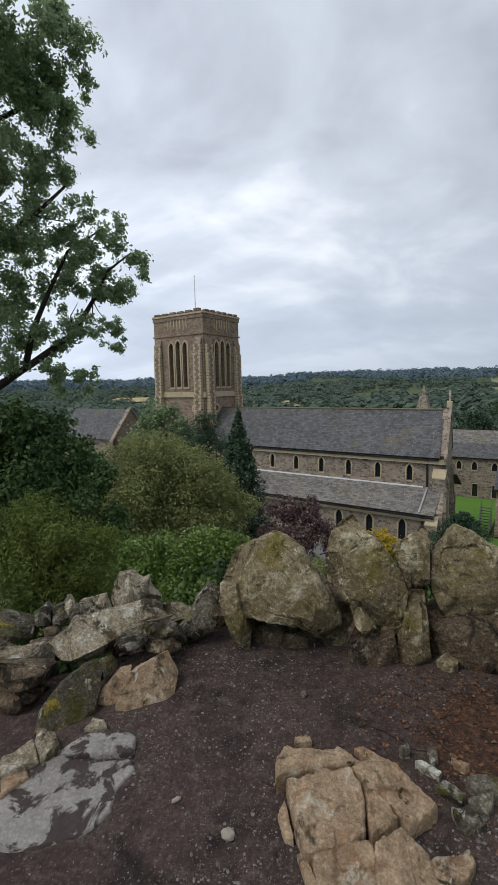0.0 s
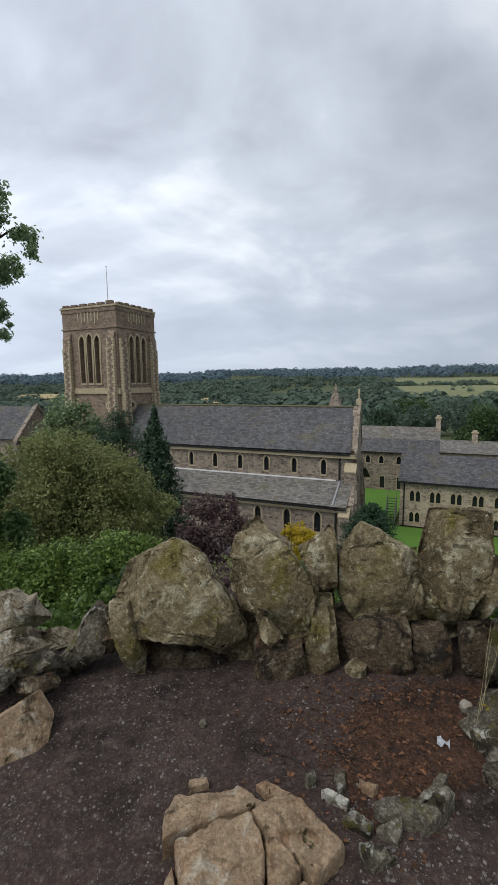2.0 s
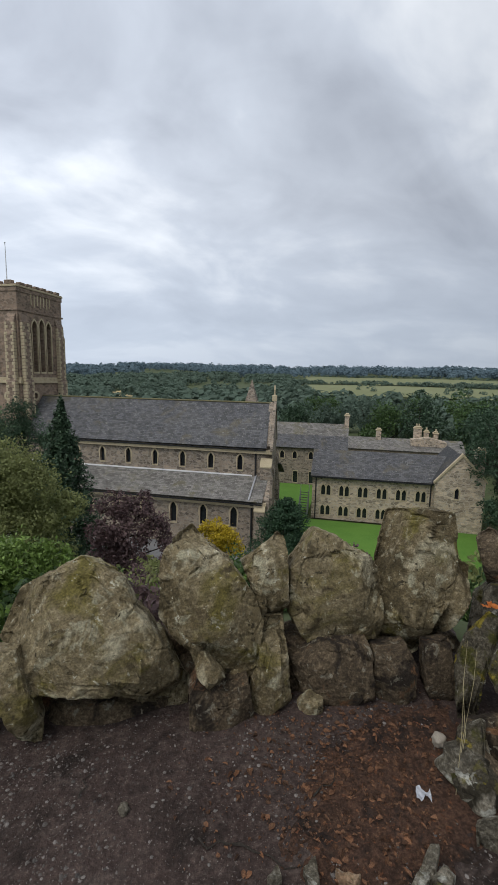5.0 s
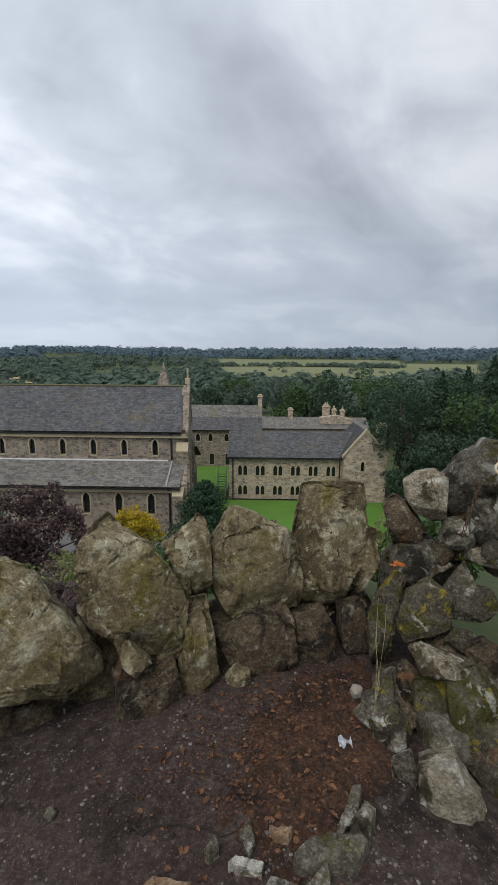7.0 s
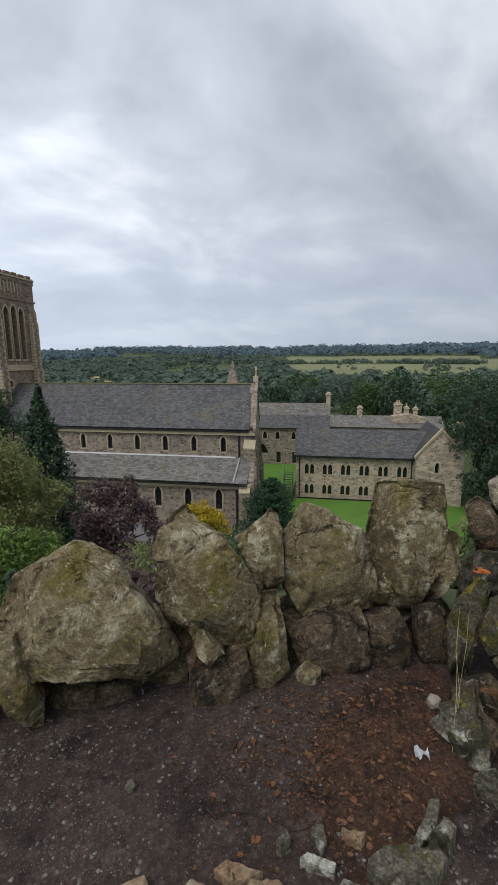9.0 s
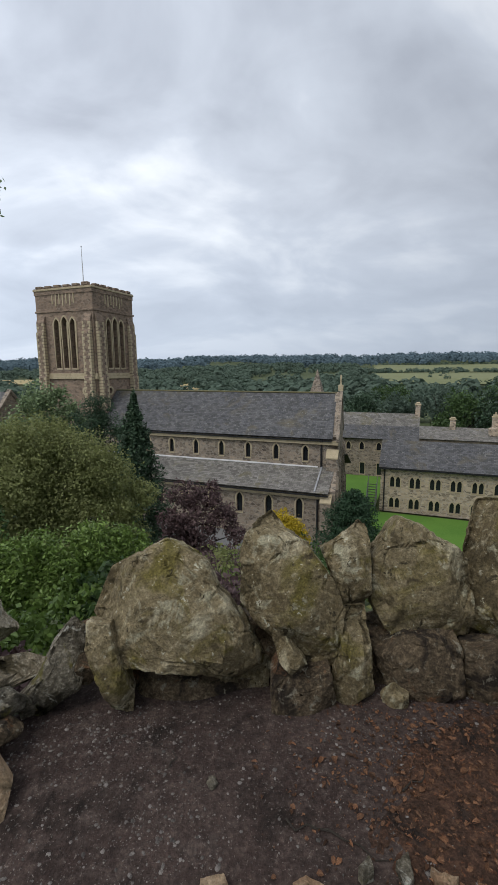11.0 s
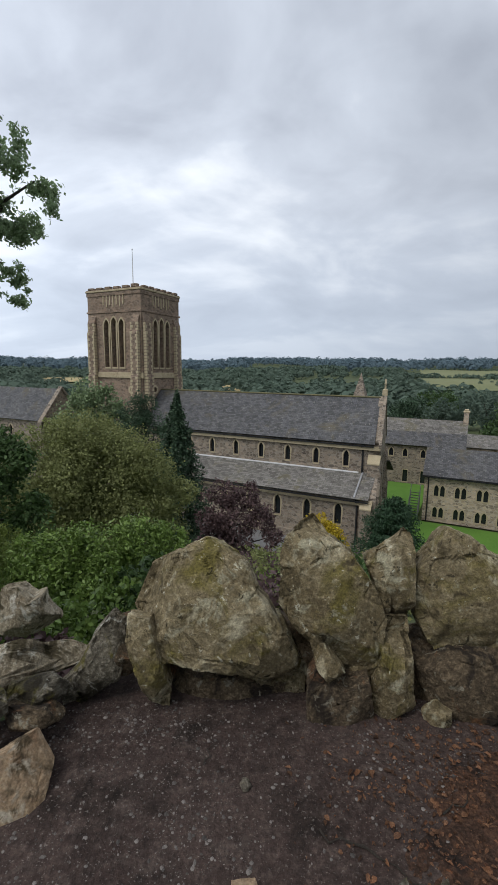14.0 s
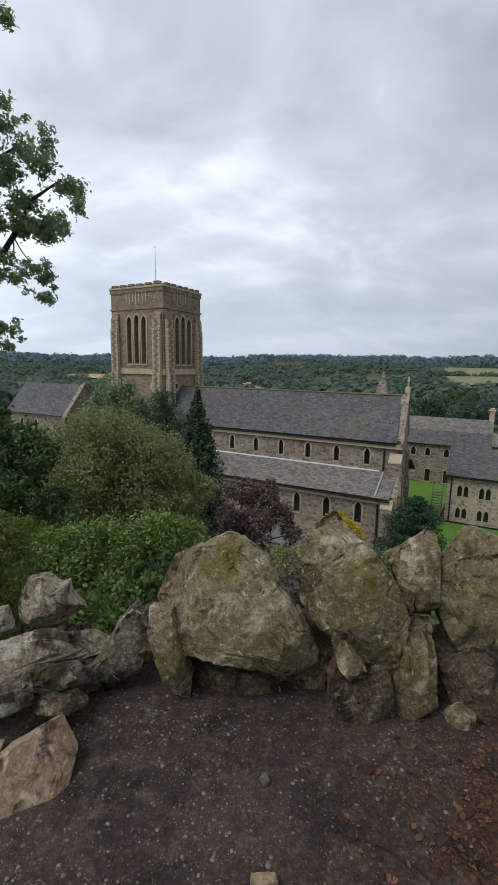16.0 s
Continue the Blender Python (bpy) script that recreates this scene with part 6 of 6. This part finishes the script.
bed_block("ground_stone", 0.07, 0, 0, [(0.8, 1.88), (0.87, 1.9), (0.95, 1.88), (1.02, 1.83), (0.96, 1.78), (0.88, 1.81), (0.8, 1.85)], M_WALLSTONE)
bed_block("ground_stone", 0.06, 0, 0, [(0.94, 1.86), (1.14, 1.98), (1.18, 1.97), (1.1, 1.9), (1.0, 1.86)], M_WALLSTONE)
bed_block("ground_stone", 0.09, 0, 0, [(0.94, 1.79), (1.04, 1.86), (1.14, 1.89), (1.14, 1.85), (1.05, 1.79), (0.97, 1.76)], M_WALLSTONE)
bed_block("ground_stone", 0.04, 0, 0, [(0.67, 2.05), (0.73, 2.08), (0.71, 2.0), (0.67, 1.97)], M_WALLSTONE)
bed_block("ground_stone", 0.05, 0, 0, [(0.53, 2.04), (0.58, 2.07), (0.58, 2.03), (0.54, 2.02)], M_WALLSTONE)
bed_block("ground_stone", 0.05, 0, 0, [(0.78, 2.02), (0.85, 1.97), (0.82, 1.95), (0.78, 1.98)], M_WARM)
bed_block("ground_stone", 0.05, 0, 0, [(0.77, 1.79), (0.89, 1.82), (0.88, 1.78), (0.84, 1.74)], M_WALLSTONE)
bed_block("ground_stone", 0.05, 0, 0, [(0.59, 1.97), (0.62, 1.98), (0.7, 1.92), (0.68, 1.9)], M_WALLSTONE)
bed_block("ground_stone", 0.05, 0, 0, [(0.65, 1.84), (0.7, 1.87), (0.77, 1.81), (0.74, 1.78)], M_WALLSTONE)
bed_block("wall_stone", 0.03, 0, 0, [(-1.25, 1.92), (-1.12, 2.07), (-0.9, 2.1), (-0.86, 2.05), (-0.84, 1.94), (-1.06, 1.92)], M_WORN)
bed_block("wall_stone", 0.03, 0, 0, [(-1.17, 2.09), (-1.16, 2.18), (-1.09, 2.17), (-1.04, 2.1)], M_PALE)
bed_block("wall_stone", 0.016, 0, 0, [(-1.47, 1.64), (-1.35, 1.76), (-1.3, 1.9), (-1.2, 1.92), (-1.07, 1.88), (-0.83, 1.92), (-0.8, 1.87), (-0.85, 1.75), (-0.84, 1.63), (-0.91, 1.54), (-1.09, 1.46), (-1.33, 1.45)], M_WORN, "broad sheet of worn pale bedrock half covered by dirt")
bed_block("wall_stone", 0.05, 0, 0, [(-1.49, 1.84), (-1.46, 1.91), (-1.4, 1.98), (-1.3, 1.86), (-1.35, 1.8), (-1.43, 1.75)], M_PALE)
bed_block("wall_stone", 0.06, 0, 0, [(-1.38, 1.96), (-1.41, 2.04), (-1.31, 2.04), (-1.22, 1.93), (-1.29, 1.86)], M_PALE)
bed_block("wall_stone", 0.03, 0, 0, [(-1.37, 1.66), (-1.44, 1.77), (-1.33, 1.81), (-1.3, 1.77)], M_WARM)

def right_heap(rng):
    b = radians(rng.uniform(47, 84))
    dist = rng.uniform(1.84, 3.1)
    top = float(np.interp(dist, (1.6, 1.9, 2.2, 2.5, 2.8), (0.0, 0.06, 0.22, 0.55, 0.9)))
    return 0.09 + dist * math.sin(b), 0.87 + dist * math.cos(b), rng.uniform(0.4, 1.0) * max(top - 0.1, 0.02), -math.degrees(b)


def left_heap(rng):
    x = rng.uniform(-2.2, -0.95)
    y = rng.uniform(3.0, 3.5) - (x + 0.9) * -0.5
    return x, y, rng.uniform(0.0, 0.16), 25


def edge_heap(rng):
    x = rng.uniform(-0.7, 2.1)
    return x, 3.14 - 0.13 * max(0, x) + rng.uniform(-0.05, 0.2), rng.uniform(0.0, 0.22), -5


heap(95, right_heap, (0.09, 0.17), 31, (M_WALLSTONE, M_SHADED, M_MOSS))
heap(26, left_heap, (0.07, 0.13), 32, (M_WALLSTONE, M_SHADED, M_MOSS))
# filler along the edge, its colour dark to stand for shaded gaps
heap(34, edge_heap, (0.09, 0.16), 33, (M_SHADED,))

# ---- small things on the terrace ----


def scatter(name, label, n, region, maker, mat, seed, category):
    rng = random.Random(seed)
    vs, fs = [], []
    for _ in range(n):
        p = region(rng)
        if p is None:
            continue
        v, f = maker(rng)
        k = len(vs)
        z = terrace_height(*p)
        vs += [(a + p[0], b + p[1], c + z) for a, b, c in v]
        fs += [tuple(i + k for i in q) for q in f]
    return tagged(link_mesh(name, vs, fs, mat), label, category, kind="stuff")


def pebble(rng):
    r = 0.0022 + 0.007 * rng.random() ** 5
    sx, sy, sz = r * rng.uniform(0.7, 1.3), r * rng.uniform(0.7, 1.3), r * rng.uniform(0.5, 0.8)
    ring = [(sx * math.cos(a) * rng.uniform(0.8, 1.1), sy * math.sin(a) * rng.uniform(0.8, 1.1), sz * 0.25) for a in (0, 1.05, 2.1, 3.14, 4.2, 5.2)]
    return ring + [(0, 0, sz)] + [(x * 0.8, y * 0.8, -sz) for x, y, _ in ring], [(i, (i + 1) % 6, 6) for i in range(6)] + [(7 + i, 7 + (i + 1) % 6, (i + 1) % 6, i) for i in range(6)]


def dry_leaf(rng):
    k = 0.2 + 0.75 * rng.random() ** 2.2
    l, w, a = k * rng.uniform(0.012, 0.024), k * rng.uniform(0.006, 0.014), rng.uniform(0, 6.28)
    c, s = math.cos(a), math.sin(a)
    h = rng.uniform(0.003, 0.016)
    pts = [(-l, 0, 0.004), (-l * 0.4, w, h), (l * 0.4, w * 0.8, h * 0.8), (l, 0, 0.005), (l * 0.4, -w * 0.8, h * 0.7), (-l * 0.4, -w, h), (0, 0, 0.006)]
    return [(x * c - y * s, x * s + y * c, z) for x, y, z in pts], [(0, 1, 6), (1, 2, 6), (2, 3, 6), (3, 4, 6), (4, 5, 6), (5, 0, 6)]


def over_terrace(rng):
    x, y = rng.uniform(-1.1, 1.6), rng.uniform(1.0, 2.95)
    dense = noise.noise((x * 1.6, y * 1.6, 11)) + 0.35
    return (x, y) if rng.random() < max(0.12, dense) else None


def leafy_corner(rng):
    x, y = rng.gauss(1.12, 0.36), rng.gauss(2.28, 0.34)
    return (x, y) if 0.2 < x < 1.75 and 1.3 < y < 2.9 and x - 1.62 < (y - 2.44) * 0.8 else None


M_MOULD = material("leaf_mould", [(0.05, 0.026, 0.016), (0.085, 0.043, 0.026), (0.125, 0.072, 0.045)], 6.0, 0.95, 1.0, 0.6, world_space=True, speck=((22.0, 0.3), (70.0, 0.4)),
                   spots=[((0.03, 0.019, 0.014), 5.0, 0.52, 0.62), ((0.16, 0.065, 0.03), 30.0, 0.60, 0.66)])


def leaf_mould():
    n, m = 18, 72
    vs, fs = [], []
    for r in range(1, n + 1):
        for k in range(m):
            a = 2 * math.pi * k / m
            c, d = math.cos(a), math.sin(a)
            reach = (r / n) * (1 + 0.22 * noise.noise((c * 2, d * 2, 4)) + 0.12 * noise.noise((c * 7, d * 7, 8)))
            x, y = 1.22 + (0.6 * c + 0.16 * d) * reach, 2.26 + (0.42 * d + 0.12 * c) * reach
            h = terrace_height(x, y) + 0.007 * noise.noise((x * 14, y * 14, 9)) + 0.004 * noise.noise((x * 40, y * 40, 2))
            vs.append((x, y, h + 0.005 + 0.004 * noise.noise((x * 30, y * 30, 5)) - 0.014 * max(0.0, r / n - 0.6)))
    for r in range(n - 1):
        for k in range(m):
            fs.append((r * m + k, r * m + (k + 1) % m, (r + 1) * m + (k + 1) % m, (r + 1) * m + k))
    fs.append(tuple(range(m))[::-1])
    return tagged(link_mesh("leaf_mould", vs, fs, M_MOULD, smooth=True), "reddish-brown leaf mould in the corner of the terrace", "soil", kind="structure")


leaf_mould()
scatter("gravel", "scattered pale grit and gravel on the dirt", 22000, over_terrace, pebble, M_PEBBLE, 7, "gravel")
scatter("fallen_leaves", "brown and rust dry leaves gathered in the corner", 2600, leafy_corner, dry_leaf, M_LITTER, 8, "leaves")
scatter("loose_fallen_leaves", "a few dry leaves strewn over the path", 60, over_terrace, dry_leaf, M_LITTER, 9, "leaves")

M_ORANGE = material("orange_leaf", [(0.55, 0.16, 0.03), (0.65, 0.22, 0.05), (0.7, 0.3, 0.1)], 30, 0.7, 0.0)
M_PAPER = material("white_scrap", [(0.62, 0.64, 0.68), (0.7, 0.72, 0.76), (0.78, 0.78, 0.8)], 30, 0.6, 0.0)
M_BUFFPEB = material("buff_pebble", [(0.24, 0.205, 0.16), (0.30, 0.265, 0.215), (0.36, 0.325, 0.27)], 20, 0.8, 0.2, 0.2)


def lump(name, label, category, at, size, mat, seed):
    rng = random.Random(seed)
    bm = bmesh.new()
    bmesh.ops.create_icosphere(bm, subdivisions=3, radius=1.0)
    for v in bm.verts:
        v.co *= 1 + 0.35 * noise.noise(v.co * 1.9 + Vector((seed, 0, 0)))
        v.co = Vector((v.co.x * size[0], v.co.y * size[1], v.co.z * size[2]))
    ob = part(name, bm, mat, None, smooth=True)
    ob.location = at
    ob.rotation_euler = (0, 0, rng.uniform(0, 6))
    return tagged(ob, label, category)


lump("pebble", "round pale buff pebble at the wall's foot", "pebble", (1.53, 2.40, 0.03), (0.036, 0.034, 0.032), M_BUFFPEB, 3)
lump("pebble", "pale grey pebble lying on the path", "pebble", (-0.29, 1.58, 0.012), (0.024, 0.03, 0.016), M_BUFFPEB, 4)
lump("pebble", "small buff stone lying on the path", "pebble", (-0.55, 1.72, 0.012), (0.022, 0.012, 0.01), M_BUFFPEB, 5)
lump("pebble", "dark stone lying on the path", "pebble", (0.06, 2.46, 0.01), (0.03, 0.022, 0.014), M_WALLSTONE, 6)


def crumple(name, label, category, at, size, mat, seed):
    """A crumpled flat scrap, folded along its length."""
    rng = random.Random(seed)
    bm = bmesh.new()
    n = 7
    grid = [[bm.verts.new(((i / n - 0.5) * size * (0.7 + 0.5 * math.sin(j)), (j / n - 0.5) * size, size * 0.25 * rng.random())) for i in range(n + 1)] for j in range(n + 1)]
    for j in range(n):
        for i in range(n):
            bm.faces.new((grid[j][i], grid[j][i + 1], grid[j + 1][i + 1], grid[j + 1][i]))
    bmesh.ops.solidify(bm, geom=list(bm.faces), thickness=0.0015)
    ob = part(name, bm, mat, None)
    ob.location = at
    ob.rotation_euler = (0, 0, rng.uniform(0, 6))
    return tagged(ob, label, category)


crumple("paper_scrap", "small crumpled white scrap on the dirt", "litter", (1.28, 2.19, 0.012), 0.06, M_PAPER, 2)
crumple("orange_leaf", "single bright orange leaf on the wall", "leaf", (1.80, 2.44, 0.66), 0.07, M_ORANGE, 3)
crumple("paper_scrap", "white torn scrap lodged between wall stones", "litter", (1.93, 2.08, 0.24), 0.08, M_PAPER, 4)


def twig(at, length, turn, seed):
    rng = random.Random(seed)
    bm = bmesh.new()
    pts = [(length * (k / 5 - 0.5), 0.02 * rng.uniform(-1, 1), 0.006 + 0.004 * rng.random()) for k in range(6)]
    tube(bm, pts, [0.004, 0.004, 0.0035, 0.003, 0.0025, 0.0015], 5)
    ob = part("twig", bm, M_BARK, None)
    ob.matrix_world = pose(at[0], at[1], 0.0, 0, 0, turn)
    return tagged(ob, "thin dark twig lying on the dirt", "twig", "twigs on the dirt")


twig((0.55, 2.15), 0.3, -35, 1)
twig((0.42, 2.22), 0.2, -20, 2)
twig((0.9, 2.35), 0.16, 20, 3)
twig((-0.1, 2.62), 0.12, 60, 4)


def chain(at, to, links):
    """A rusty chain that hangs down the wall stones, link by link."""
    t = thing("chain", "thin rusty chain hanging between the wall stones", "chain", Matrix.Translation(at))
    d = Vector(to) - Vector(at)
    for k in range(links):
        bm = bmesh.new()
        ring = [Vector((0.008 * math.cos(a), 0, 0.016 * math.sin(a))) for a in [2 * math.pi * i / 10 for i in range(11)]]
        tube(bm, ring, [0.0028] * 11, 5)
        ob = part("link", bm, M_RUST, t)
        ob.location = d * (k / (links - 1))
        ob.rotation_euler = (0, 0, (k % 2) * 1.57)
    return t


M_RUST = material("rusty_iron", [(0.07, 0.035, 0.02), (0.11, 0.055, 0.03), (0.15, 0.09, 0.06)], 40, 0.8, 0.2, 0.2)
M_CREAM = material("cream_bead", [(0.55, 0.45, 0.30), (0.62, 0.52, 0.36), (0.68, 0.6, 0.45)], 40, 0.5, 0.0)
M_PINK = material("pink_ribbon", [(0.5, 0.10, 0.16), (0.58, 0.14, 0.2), (0.62, 0.2, 0.26)], 40, 0.6, 0.0)
chain((2.18, 2.28, 1.10), (2.12, 2.30, 0.84), 11)
band = thing("bracelet", "cream beaded band with pink ribbon lying on the wall", "bracelet", pose(2.24, 2.20, 1.20, 60, 0, -45))
bm = bmesh.new()
tube(bm, [(0.034 * math.cos(a), 0.034 * math.sin(a), 0) for a in [2 * math.pi * i / 20 for i in range(21)]], [0.007] * 21, 8)
part("band", bm, M_CREAM, band, smooth=True)
bm = bmesh.new()
tube(bm, [(0.036 * math.cos(a), 0.036 * math.sin(a), 0.004) for a in [0.6 + 0.2 * i for i in range(9)]], [0.011] * 9, 8)
part("ribbon", bm, M_PINK, band, "bright pink ribbon", True)
M_STRAW = material("dry_straw", [(0.30, 0.25, 0.13), (0.38, 0.32, 0.18), (0.42, 0.37, 0.24)], 20, 0.8, 0.0)
for k, (x, y, z) in enumerate(((1.66, 2.42, 0.52), (1.70, 2.40, 0.48), (1.69, 2.45, 0.40))):
    bm = bmesh.new()
    tube(bm, [(1.42 + 0.02 * k, 2.16 + 0.02 * k, 0.0), (1.50 + 0.01 * k, 2.24, 0.2), (x - 0.05, y - 0.05, z * 0.72), (x, y, z)], [0.0014, 0.0013, 0.0011, 0.0007], 4)
    tagged(part("dry_grass", bm, M_STRAW, None), "long dry straw blade leaning on the wall", "grass", "dry grass blades")
